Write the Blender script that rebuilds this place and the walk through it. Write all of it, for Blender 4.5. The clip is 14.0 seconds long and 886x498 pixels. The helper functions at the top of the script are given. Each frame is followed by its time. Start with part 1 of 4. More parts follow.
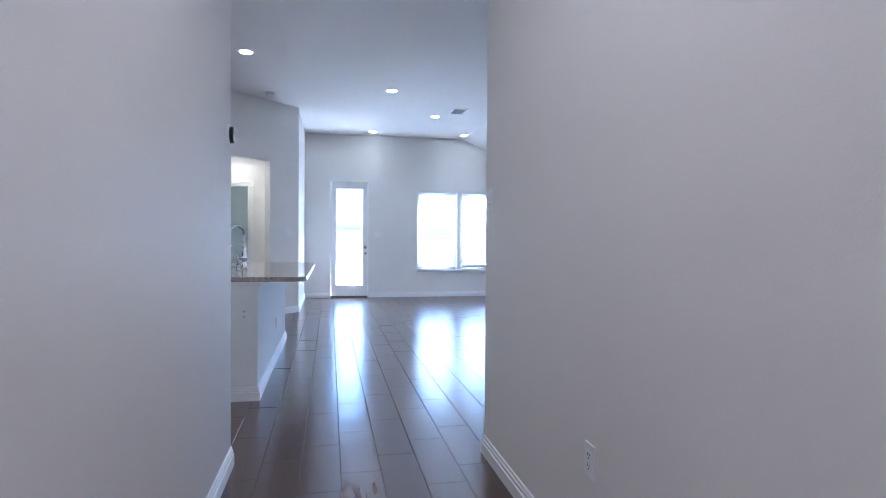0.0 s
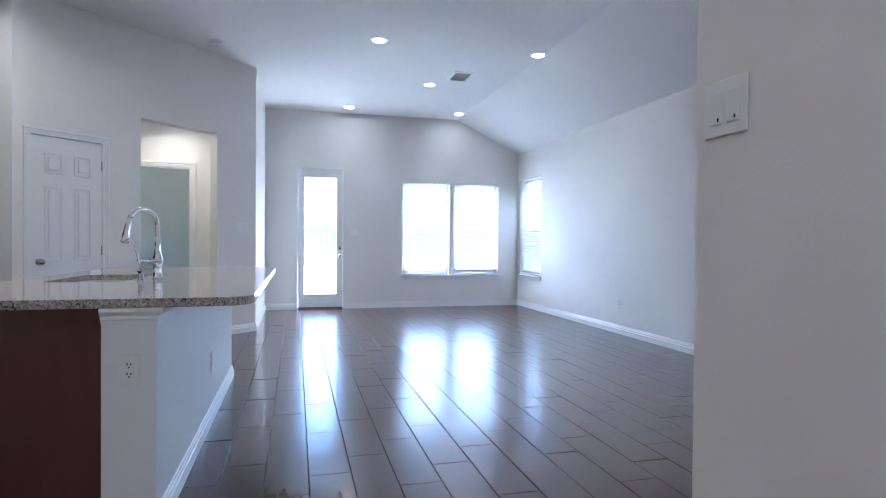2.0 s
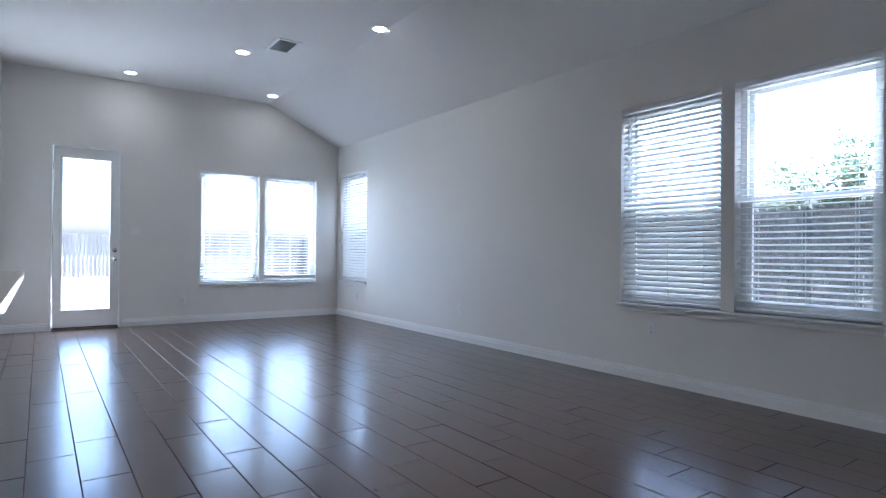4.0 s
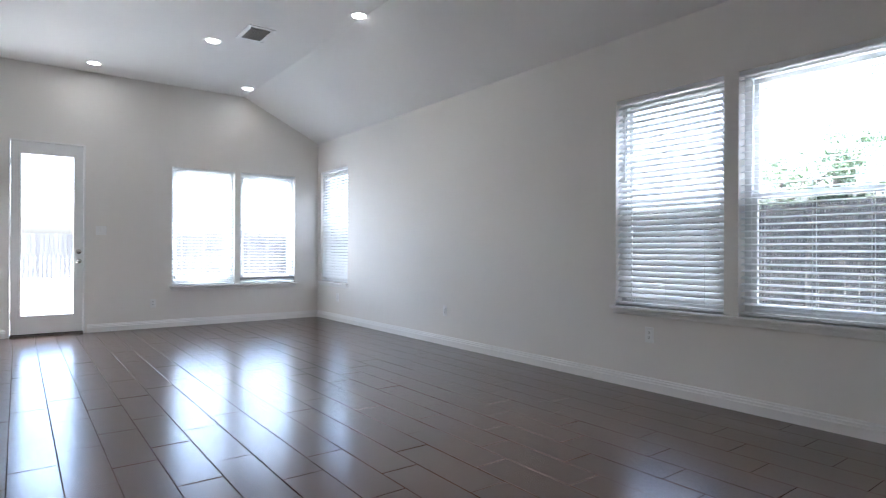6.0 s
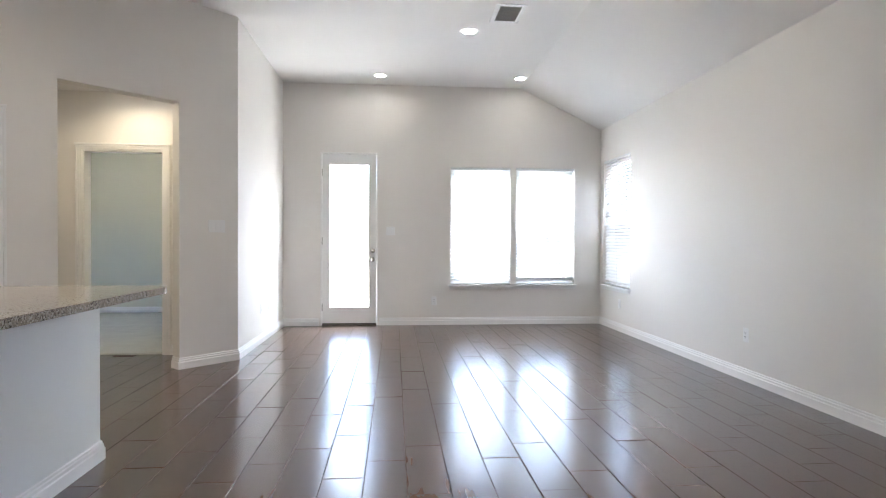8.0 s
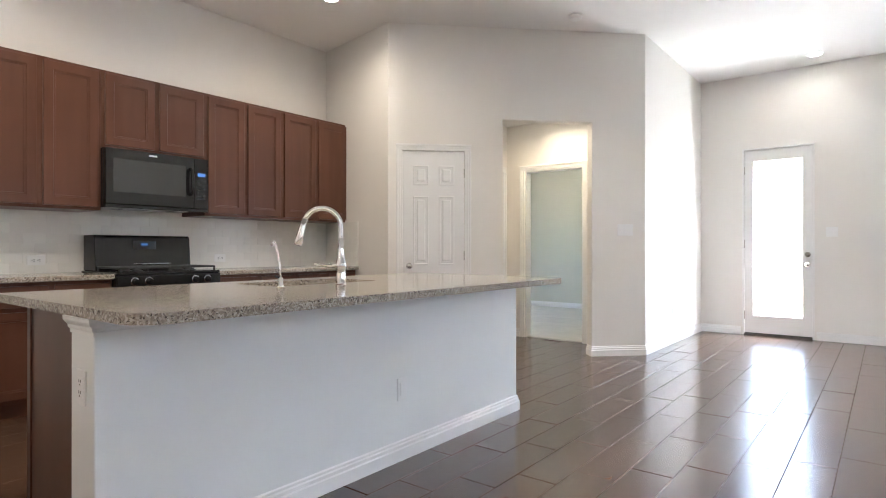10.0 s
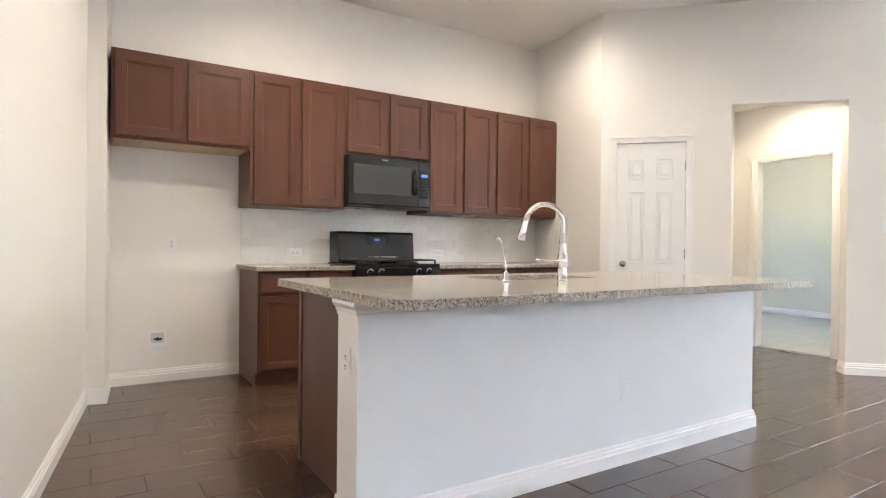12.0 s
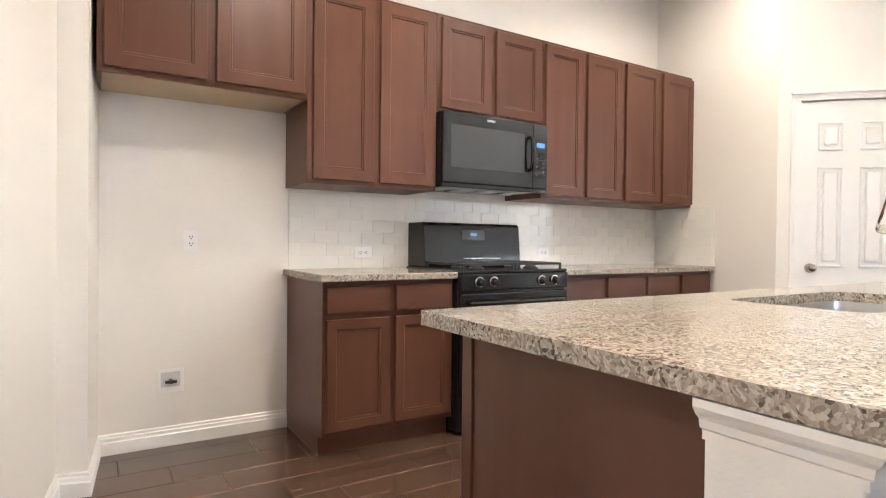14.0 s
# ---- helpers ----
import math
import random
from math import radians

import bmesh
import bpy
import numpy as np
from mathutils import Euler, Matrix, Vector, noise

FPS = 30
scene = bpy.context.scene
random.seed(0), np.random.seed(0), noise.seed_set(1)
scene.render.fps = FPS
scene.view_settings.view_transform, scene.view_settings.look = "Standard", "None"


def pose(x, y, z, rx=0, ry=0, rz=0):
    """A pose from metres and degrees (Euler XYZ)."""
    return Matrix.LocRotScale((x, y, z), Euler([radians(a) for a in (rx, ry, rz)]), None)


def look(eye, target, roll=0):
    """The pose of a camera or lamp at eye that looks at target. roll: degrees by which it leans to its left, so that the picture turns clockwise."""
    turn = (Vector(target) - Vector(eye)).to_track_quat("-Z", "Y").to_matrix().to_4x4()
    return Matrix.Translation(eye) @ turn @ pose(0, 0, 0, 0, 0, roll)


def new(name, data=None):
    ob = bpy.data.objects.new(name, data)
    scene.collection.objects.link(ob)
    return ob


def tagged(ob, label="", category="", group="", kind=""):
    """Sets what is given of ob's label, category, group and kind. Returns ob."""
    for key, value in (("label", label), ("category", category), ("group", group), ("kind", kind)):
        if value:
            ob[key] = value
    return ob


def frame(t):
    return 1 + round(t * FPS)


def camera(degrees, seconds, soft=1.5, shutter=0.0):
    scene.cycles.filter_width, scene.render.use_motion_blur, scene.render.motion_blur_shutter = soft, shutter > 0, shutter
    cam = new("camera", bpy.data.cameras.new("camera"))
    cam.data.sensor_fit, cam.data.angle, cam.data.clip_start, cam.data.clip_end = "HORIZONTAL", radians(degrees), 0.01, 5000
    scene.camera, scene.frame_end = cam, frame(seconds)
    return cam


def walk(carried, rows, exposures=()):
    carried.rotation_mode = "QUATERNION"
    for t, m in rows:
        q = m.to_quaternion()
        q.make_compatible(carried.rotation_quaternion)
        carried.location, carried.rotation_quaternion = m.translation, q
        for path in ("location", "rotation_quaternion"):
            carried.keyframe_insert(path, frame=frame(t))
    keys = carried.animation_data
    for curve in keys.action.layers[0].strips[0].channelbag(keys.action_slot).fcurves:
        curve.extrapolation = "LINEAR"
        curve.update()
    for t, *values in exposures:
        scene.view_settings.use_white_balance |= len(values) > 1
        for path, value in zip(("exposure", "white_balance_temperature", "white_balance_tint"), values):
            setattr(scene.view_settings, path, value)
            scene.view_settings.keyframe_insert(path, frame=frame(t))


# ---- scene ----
cam = camera(75.9, 14.0, soft=1.1)
PATH = [
    (0, (0.042, -0.296, 1.179), (0.433, 1.665, 1.147), 0.4),
    (0.5, (0.037, 0.199, 1.142), (0.394, 2.167, 1.115), 0.4),
    (1, (0.036, 0.729, 1.136), (0.401, 2.695, 1.111), 0.4),
    (1.5, (0.017, 1.208, 1.12), (0.423, 3.166, 1.098), 0.5),
    (2, (0.038, 1.664, 1.114), (0.539, 3.6, 1.093), 0.4),
    (2.5, (0.023, 2.059, 1.077), (0.642, 3.961, 1.066), 0.3),
    (3, (0.037, 2.372, 1.056), (0.824, 4.211, 1.052), 0.4),
    (3.5, (0.02, 2.558, 1.053), (0.962, 4.322, 1.053), 0.4),
    (4, (-0.055, 2.689, 1.023), (1.102, 4.321, 1.036), 0.5),
    (4.2, (-0.055, 2.717, 1.018), (1.163, 4.303, 1.033), 0.4),
    (6.3, (0.223, 2.997, 1.056), (1.41, 4.606, 1.057), 0.1),
    (6.5, (0.291, 3.044, 1.063), (1.368, 4.73, 1.059), 0.1),
    (7, (0.524, 3.229, 1.086), (1.311, 5.068, 1.079), 0.0),
    (7.5, (0.838, 3.371, 1.091), (1.326, 5.311, 1.084), -0.0),
    (8, (1.05, 3.523, 1.133), (1.219, 5.515, 1.111), 0.2),
    (8.5, (1.267, 3.533, 1.119), (1.076, 5.524, 1.103), 0.1),
    (9, (1.387, 3.392, 1.077), (0.792, 5.301, 1.075), -0.0),
    (9.2, (1.41, 3.362, 1.077), (0.662, 5.217, 1.077), -0.1),
    (11.3, (1.596, 3.182, 1.094), (-0.025, 4.353, 1.086), 0.7),
    (11.5, (1.581, 3.179, 1.094), (-0.065, 4.315, 1.086), 0.7),
    (12, (1.431, 3.171, 1.072), (-0.26, 4.239, 1.061), 0.6),
    (12.5, (1.126, 3.191, 1.065), (-0.577, 4.24, 1.05), 0.5),
    (13, (0.729, 3.212, 1.058), (-0.978, 4.254, 1.039), 0.5),
    (13.5, (0.27, 3.236, 1.055), (-1.436, 4.28, 1.036), 0.5),
    (14, (-0.196, 3.308, 1.065), (-1.899, 4.357, 1.043), 0.6),
]
EXPOSURES = [
    (0.0, 4.3, 4620, 11), (1.0, 4.25, 4620, 11), (2.0, 4.22, 4800, 10), (3.0, 3.85, 4800, 9), (4.0, 3.62, 5050, 9),
    (6.5, 4.05, 5700, 10), (7.5, 4.35, 5950, 10), (8.5, 4.3, 5980, 10), (9.0, 4.4, 5950, 10), (11.5, 5.42, 6080, 10), (13.0, 5.25, 6080, 10), (14.0, 5.68, 6120, 11),
]
walk(cam, [(t, look(eye, target, roll)) for t, eye, target, roll in PATH], EXPOSURES)

# ---- world, sun, large lights ----
world = bpy.data.worlds.new("World")
scene.world = world
world.use_nodes = True
_nt = world.node_tree
_sky = _nt.nodes.new("ShaderNodeTexSky")
_sky.sky_type = 'NISHITA'
_sky.sun_disc = False
_sky.sun_elevation = radians(79)
_sky.sun_rotation = radians(121)
_sky.air_density, _sky.dust_density, _sky.ozone_density = 1.0, 6.0, 1.0
_bg = _nt.nodes["Background"]
_nt.links.new(_sky.outputs[0], _bg.inputs[0])
_bg.inputs[1].default_value = 0.15


def lamp(name, kind, m, energy, color, **kw):
    data = bpy.data.lights.new(name, kind)
    data.energy, data.color = energy, color
    if kind == 'AREA':
        data.shape = kw.get("shape", 'RECTANGLE')
        data.size = kw.get("size", 1.0)
        if data.shape == 'RECTANGLE':
            data.size_y = kw.get("size_y", 1.0)
        data.spread = kw.get("spread", radians(180))
    if kind == 'SUN':
        data.angle = kw.get("angle", 0.01)
    ob = new(name, data)
    ob.matrix_world = m
    return ob


lamp("sun", 'SUN', look((5.0, -3.0, 30), (0, 0, 0)), 4.0, (1.0, 0.96, 0.9), angle=radians(3))

def portal(name, m, w, h):
    """A window through which the sky's light is looked for."""
    ob = lamp(name, 'AREA', m, 1.0, (1, 1, 1), size=w, size_y=h)
    ob.data.cycles.is_portal = True
    return ob


portal("portal_north", look((2.694, 11.52, 1.365), (2.694, 8.0, 1.365)), 1.77, 1.64)
portal("portal_door", look((0.43, 11.52, 1.22), (0.43, 8.0, 1.22)), 0.58, 2.0)
portal("portal_east", look((4.125, 4.82, 1.43), (0.5, 4.82, 1.43)), 1.85, 1.64)
portal("portal_east_small", look((4.125, 10.77, 1.415), (0.5, 10.77, 1.415)), 0.92, 1.72)
# serves an opening out of view, added to light the bedroom
portal("portal_bedroom", look((-4.64, 10.97, 1.475), (-1.5, 10.97, 1.475)), 0.92, 1.27)

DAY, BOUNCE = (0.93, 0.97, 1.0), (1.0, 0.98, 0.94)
# unseen lamps added outside for open sky above and sunlit ground below each window
lamp("sky_fill_north", 'AREA', look((2.0, 13.0, 3.9), (1.9, 8.5, 0.4)), 81.8, DAY, size=4.6, size_y=2.2)
lamp("ground_fill_north", 'AREA', pose(2.0, 12.55, -0.03, 180, 0, 0), 17.1, BOUNCE, size=4.6, size_y=1.7)
lamp("sky_fill_east", 'AREA', look((5.9, 4.9, 4.0), (1.5, 4.9, 0.4)), 22.8, DAY, size=3.0, size_y=1.8)
lamp("ground_fill_east", 'AREA', pose(5.2, 4.9, -0.14, 180, 0, 0), 7, BOUNCE, size=1.8, size_y=3.0)
lamp("sky_fill_east_small", 'AREA', look((5.9, 10.65, 4.0), (1.5, 10.65, 0.4)), 4.5, DAY, size=1.5, size_y=1.8)
lamp("ground_fill_east_small", 'AREA', pose(5.2, 10.65, -0.14, 180, 0, 0), 4, BOUNCE, size=1.8, size_y=1.5)

# ---- materials ----


def mat(name, color, rough=0.6, metal=0.0, var=0.06, scale=3.0, grain=0.0, grain_scale=200.0, bump=0.0, bump_scale=60.0, rvar=0.05, spec=0.5, random_var=0.0):
    m = bpy.data.materials.new(name)
    m.use_nodes = True
    nt = m.node_tree
    p = nt.nodes["Principled BSDF"]
    p.inputs["Metallic"].default_value = metal
    p.inputs["Specular IOR Level"].default_value = spec
    co = nt.nodes.new("ShaderNodeTexCoord")
    n1 = nt.nodes.new("ShaderNodeTexNoise")
    n1.inputs["Scale"].default_value = scale
    n1.inputs["Detail"].default_value = 4
    n2 = nt.nodes.new("ShaderNodeTexNoise")
    n2.inputs["Scale"].default_value = grain_scale
    n2.inputs["Detail"].default_value = 2
    for n in (n1, n2):
        nt.links.new(co.outputs["Object"], n.inputs["Vector"])
    ramp = nt.nodes.new("ShaderNodeMapRange")
    ramp.inputs["To Min"].default_value, ramp.inputs["To Max"].default_value = 1 - var * 2, 1 + var * 2
    nt.links.new(n1.outputs["Fac"], ramp.inputs["Value"])
    r2 = nt.nodes.new("ShaderNodeMapRange")
    r2.inputs["To Min"].default_value, r2.inputs["To Max"].default_value = 1 - grain * 2, 1 + grain * 2
    nt.links.new(n2.outputs["Fac"], r2.inputs["Value"])
    mul = nt.nodes.new("ShaderNodeMath")
    mul.operation = 'MULTIPLY'
    nt.links.new(ramp.outputs[0], mul.inputs[0])
    nt.links.new(r2.outputs[0], mul.inputs[1])
    fac = mul.outputs[0]
    if random_var:
        oi = nt.nodes.new("ShaderNodeObjectInfo")
        r4 = nt.nodes.new("ShaderNodeMapRange")
        r4.inputs["To Min"].default_value, r4.inputs["To Max"].default_value = 1 - random_var, 1 + random_var
        nt.links.new(oi.outputs["Random"], r4.inputs["Value"])
        mu = nt.nodes.new("ShaderNodeMath")
        mu.operation = 'MULTIPLY'
        nt.links.new(fac, mu.inputs[0])
        nt.links.new(r4.outputs[0], mu.inputs[1])
        fac = mu.outputs[0]
    vm = nt.nodes.new("ShaderNodeVectorMath")
    vm.operation = 'SCALE'
    vm.inputs[0].default_value = color
    nt.links.new(fac, vm.inputs["Scale"])
    nt.links.new(vm.outputs[0], p.inputs["Base Color"])
    r3 = nt.nodes.new("ShaderNodeMapRange")
    r3.inputs["To Min"].default_value, r3.inputs["To Max"].default_value = max(0.02, rough - rvar * 2), min(1, rough + rvar * 2)
    nt.links.new(n1.outputs["Fac"], r3.inputs["Value"])
    nt.links.new(r3.outputs[0], p.inputs["Roughness"])
    if bump:
        n3 = nt.nodes.new("ShaderNodeTexNoise")
        n3.inputs["Scale"].default_value = bump_scale
        n3.inputs["Detail"].default_value = 3
        nt.links.new(co.outputs["Object"], n3.inputs["Vector"])
        b = nt.nodes.new("ShaderNodeBump")
        b.inputs["Strength"].default_value = bump
        b.inputs["Distance"].default_value = 0.004
        nt.links.new(n3.outputs["Fac"], b.inputs["Height"])
        nt.links.new(b.outputs[0], p.inputs["Normal"])
    return m


def wood(name, dark, light, rough, along='Y', stretch=14.0, scale=2.2, bump=0.15, rnd=0.12, detail=6, rvar=0.06, spec=0.5, coord="Object", island=False, coat=0.0):
    """Stained wood grain drawn out along one axis, with each piece a little lighter or darker."""
    m = bpy.data.materials.new(name)
    m.use_nodes = True
    nt = m.node_tree
    p = nt.nodes["Principled BSDF"]
    p.inputs["Specular IOR Level"].default_value = spec
    p.inputs["Coat Weight"].default_value = coat
    p.inputs["Coat Roughness"].default_value = 0.16
    co = nt.nodes.new("ShaderNodeTexCoord")
    oi = nt.nodes.new("ShaderNodeNewGeometry" if island else "ShaderNodeObjectInfo")
    rand_out = "Random Per Island" if island else "Random"
    add = nt.nodes.new("ShaderNodeVectorMath")
    add.operation = 'ADD'
    sc = nt.nodes.new("ShaderNodeVectorMath")
    sc.operation = 'SCALE'
    sc.inputs[0].default_value = (37, 91, 53)
    nt.links.new(oi.outputs[rand_out], sc.inputs["Scale"])
    nt.links.new(co.outputs[coord], add.inputs[0])
    nt.links.new(sc.outputs[0], add.inputs[1])
    mp = nt.nodes.new("ShaderNodeMapping")
    s = [stretch, stretch, stretch]
    s["XYZ".index(along)] = 1.0
    mp.inputs["Scale"].default_value = s
    nt.links.new(add.outputs[0], mp.inputs["Vector"])
    n = nt.nodes.new("ShaderNodeTexNoise")
    n.inputs["Scale"].default_value = scale
    n.inputs["Detail"].default_value = detail
    n.inputs["Distortion"].default_value = 0.15
    nt.links.new(mp.outputs[0], n.inputs["Vector"])
    n0 = nt.nodes.new("ShaderNodeTexNoise")
    n0.inputs["Scale"].default_value = 1.7
    nt.links.new(add.outputs[0], n0.inputs["Vector"])
    mixf = nt.nodes.new("ShaderNodeMath")
    mixf.operation = 'MULTIPLY_ADD'
    mixf.inputs[1].default_value = 0.5
    nt.links.new(n0.outputs["Fac"], mixf.inputs[0])
    half = nt.nodes.new("ShaderNodeMath")
    half.operation = 'MULTIPLY'
    half.inputs[1].default_value = 0.5
    nt.links.new(n.outputs["Fac"], half.inputs[0])
    nt.links.new(half.outputs[0], mixf.inputs[2])
    ramp = nt.nodes.new("ShaderNodeValToRGB")
    ramp.color_ramp.elements[0].position, ramp.color_ramp.elements[0].color = 0.28, (*dark, 1)
    ramp.color_ramp.elements[1].position, ramp.color_ramp.elements[1].color = 0.72, (*light, 1)
    nt.links.new(mixf.outputs[0], ramp.inputs[0])
    mr = nt.nodes.new("ShaderNodeMapRange")
    mr.inputs["To Min"].default_value, mr.inputs["To Max"].default_value = 1 - rnd, 1 + rnd
    nt.links.new(oi.outputs[rand_out], mr.inputs["Value"])
    vm = nt.nodes.new("ShaderNodeVectorMath")
    vm.operation = 'SCALE'
    nt.links.new(ramp.outputs[0], vm.inputs[0])
    nt.links.new(mr.outputs[0], vm.inputs["Scale"])
    nt.links.new(vm.outputs[0], p.inputs["Base Color"])
    p.inputs["Roughness"].default_value = rough
    if rvar > 0:
        r3 = nt.nodes.new("ShaderNodeMapRange")
        r3.inputs["To Min"].default_value, r3.inputs["To Max"].default_value = rough - rvar, rough + rvar
        nt.links.new(n.outputs["Fac"], r3.inputs["Value"])
        nt.links.new(r3.outputs[0], p.inputs["Roughness"])
    if bump > 0:
        b = nt.nodes.new("ShaderNodeBump")
        b.inputs["Strength"].default_value = bump
        b.inputs["Distance"].default_value = 0.002
        nt.links.new(n.outputs["Fac"], b.inputs["Height"])
        nt.links.new(b.outputs[0], p.inputs["Normal"])
    return m


def screen_mat():
    """Fine dark insect mesh, about half open."""
    m = bpy.data.materials.new("insect mesh")
    m.use_nodes = True
    nt = m.node_tree
    p = nt.nodes["Principled BSDF"]
    p.inputs["Base Color"].default_value = (0.05, 0.055, 0.06, 1)
    p.inputs["Roughness"].default_value = 0.6
    tr = nt.nodes.new("ShaderNodeBsdfTransparent")
    mx = nt.nodes.new("ShaderNodeMixShader")
    mx.inputs[0].default_value = 0.46
    nt.links.new(tr.outputs[0], mx.inputs[1])
    nt.links.new(p.outputs[0], mx.inputs[2])
    nt.links.new(mx.outputs[0], nt.nodes["Material Output"].inputs["Surface"])
    return m


def granite_mat():
    m = bpy.data.materials.new("speckled granite")
    m.use_nodes = True
    nt = m.node_tree
    p = nt.nodes["Principled BSDF"]
    p.inputs["Roughness"].default_value = 0.12
    co = nt.nodes.new("ShaderNodeTexCoord")
    nz = nt.nodes.new("ShaderNodeTexNoise")
    nz.inputs["Scale"].default_value = 30
    nz.inputs["Detail"].default_value = 3
    nt.links.new(co.outputs["Object"], nz.inputs["Vector"])
    mixv = nt.nodes.new("ShaderNodeVectorMath")
    mixv.operation = 'MULTIPLY_ADD'
    mixv.inputs[1].default_value = (0.03, 0.03, 0.03)
    nt.links.new(nz.outputs["Color"], mixv.inputs[0])
    nt.links.new(co.outputs["Object"], mixv.inputs[2])
    v = nt.nodes.new("ShaderNodeTexVoronoi")
    v.inputs["Scale"].default_value = 185
    nt.links.new(mixv.outputs[0], v.inputs["Vector"])
    sep = nt.nodes.new("ShaderNodeSeparateColor")
    nt.links.new(v.outputs["Color"], sep.inputs[0])
    big = nt.nodes.new("ShaderNodeTexNoise")
    big.inputs["Scale"].default_value = 9
    nt.links.new(co.outputs["Object"], big.inputs["Vector"])
    addm = nt.nodes.new("ShaderNodeMath")
    addm.operation = 'MULTIPLY_ADD'
    addm.inputs[1].default_value = 0.7
    addm.inputs[2].default_value = -0.35
    nt.links.new(big.outputs["Fac"], addm.inputs[0])
    addn = nt.nodes.new("ShaderNodeMath")
    nt.links.new(addm.outputs[0], addn.inputs[0])
    nt.links.new(sep.outputs[0], addn.inputs[1])
    ramp = nt.nodes.new("ShaderNodeValToRGB")
    ramp.color_ramp.interpolation = 'EASE'
    e = ramp.color_ramp.elements
    e[0].position, e[0].color = 0.0, (0.080, 0.068, 0.060, 1)
    e[1].position, e[1].color = 0.12, (0.19, 0.16, 0.135, 1)
    for pos, c in ((0.27, (0.44, 0.40, 0.345, 1)), (0.52, (0.30, 0.25, 0.205, 1)), (0.66, (0.55, 0.515, 0.46, 1)), (0.93, (0.27, 0.23, 0.19, 1))):
        el = e.new(pos)
        el.color = c
    nt.links.new(addn.outputs[0], ramp.inputs[0])
    nt.links.new(ramp.outputs[0], p.inputs["Base Color"])
    return m


def glass_mat(name, tint=(1, 1, 1), rough=0.0):
    m = bpy.data.materials.new(name)
    m.use_nodes = True
    p = m.node_tree.nodes["Principled BSDF"]
    p.inputs["Base Color"].default_value = (*tint, 1)
    p.inputs["Transmission Weight"].default_value = 1.0
    p.inputs["Roughness"].default_value = rough
    p.inputs["IOR"].default_value = 1.45
    return m


def glow_mat(name, color, strength, base=0.8):
    m = bpy.data.materials.new(name)
    m.use_nodes = True
    p = m.node_tree.nodes["Principled BSDF"]
    p.inputs["Base Color"].default_value = (base, base, base, 1)
    p.inputs["Emission Color"].default_value = (*color, 1)
    p.inputs["Emission Strength"].default_value = strength
    return m


PAINT = mat("wall paint", (0.79, 0.765, 0.725), 0.55, var=0.012, scale=1.3, grain=0.008, grain_scale=300, bump=0.10, bump_scale=140)
CEIL = mat("ceiling paint", (0.84, 0.825, 0.80), 0.8, var=0.012, scale=1.2, bump=0.25, bump_scale=110)
TRIM = mat("white trim paint", (0.82, 0.815, 0.80), 0.32, var=0.01, scale=4, bump=0.02)
DOORW = mat("white door paint", (0.80, 0.80, 0.79), 0.35, var=0.012, scale=3, bump=0.03)
ISLAND = mat("island paint", (0.81, 0.825, 0.815), 0.55, var=0.012, scale=1.4, bump=0.12, bump_scale=140)
BEDROOM = mat("grey green bedroom paint", (0.64, 0.64, 0.54), 0.6, var=0.012, scale=1.4, bump=0.1, bump_scale=140)
CARPET = mat("pale carpet", (0.52, 0.52, 0.46), 0.95, var=0.09, scale=5, grain=0.15, grain_scale=400, bump=0.6, bump_scale=300)
GROUT = mat("brown grout", (0.098, 0.074, 0.059), 0.9, var=0.1, scale=8, bump=0.2)
PLANK_SPEC = dict(dark=(0.046, 0.025, 0.017), light=(0.118, 0.068, 0.046), rough=0.24, spec=0.6, along='Y', stretch=9, scale=2.0, bump=0.0, rnd=0.12, rvar=0.0, detail=2, coat=0.24)
PLANK = wood("wood look floor tile", **PLANK_SPEC)
PLANK_FAR = wood("wood look floor tile joined", island=True, **PLANK_SPEC)
CAB = wood("reddish brown cabinet wood", (0.088, 0.036, 0.023), (0.136, 0.060, 0.038), 0.30, along='Z', stretch=9, scale=1.2, bump=0.0, rnd=0.05, rvar=0.01, detail=2, spec=0.32)
CABH = wood("reddish brown cabinet wood across", (0.088, 0.036, 0.023), (0.136, 0.060, 0.038), 0.30, along='Y', stretch=9, scale=1.2, bump=0.0, rnd=0.05, rvar=0.01, detail=2, spec=0.32)
CABUNDER = mat("pale cabinet underside", (0.50, 0.38, 0.24), 0.5, var=0.05, scale=6)
GRANITE = granite_mat()
SCREEN = screen_mat()
TILE = mat("white glazed tile", (0.80, 0.79, 0.75), 0.10, var=0.015, scale=6, random_var=0.03, bump=0.05, bump_scale=12)
TGROUT = mat("white grout", (0.78, 0.77, 0.73), 0.9, var=0.03, scale=20)
BLACK = mat("glossy black enamel", (0.012, 0.012, 0.013), 0.14, var=0.05, scale=5)
BLACKM = mat("matt black iron", (0.018, 0.018, 0.018), 0.55, var=0.1, scale=20, bump=0.15, bump_scale=200)
DARKGLASS = mat("dark oven glass", (0.030, 0.032, 0.033), 0.06, var=0.03, scale=3)
MWGLASS = mat("grey microwave window", (0.045, 0.047, 0.047), 0.18, var=0.05, scale=300, grain=0.1, grain_scale=900)
CHROME = mat("chrome", (0.82, 0.82, 0.83), 0.07, metal=1.0, var=0.01, rvar=0.015)
NICKEL = mat("satin nickel", (0.58, 0.56, 0.53), 0.24, metal=1.0, var=0.03)
STEEL = mat("brushed steel", (0.55, 0.55, 0.55), 0.28, metal=1.0, var=0.04)
PLASTIC = mat("white plastic", (0.82, 0.82, 0.81), 0.30, var=0.006, scale=8)
SLOT = mat("dark slot", (0.03, 0.03, 0.03), 0.6, var=0.02)
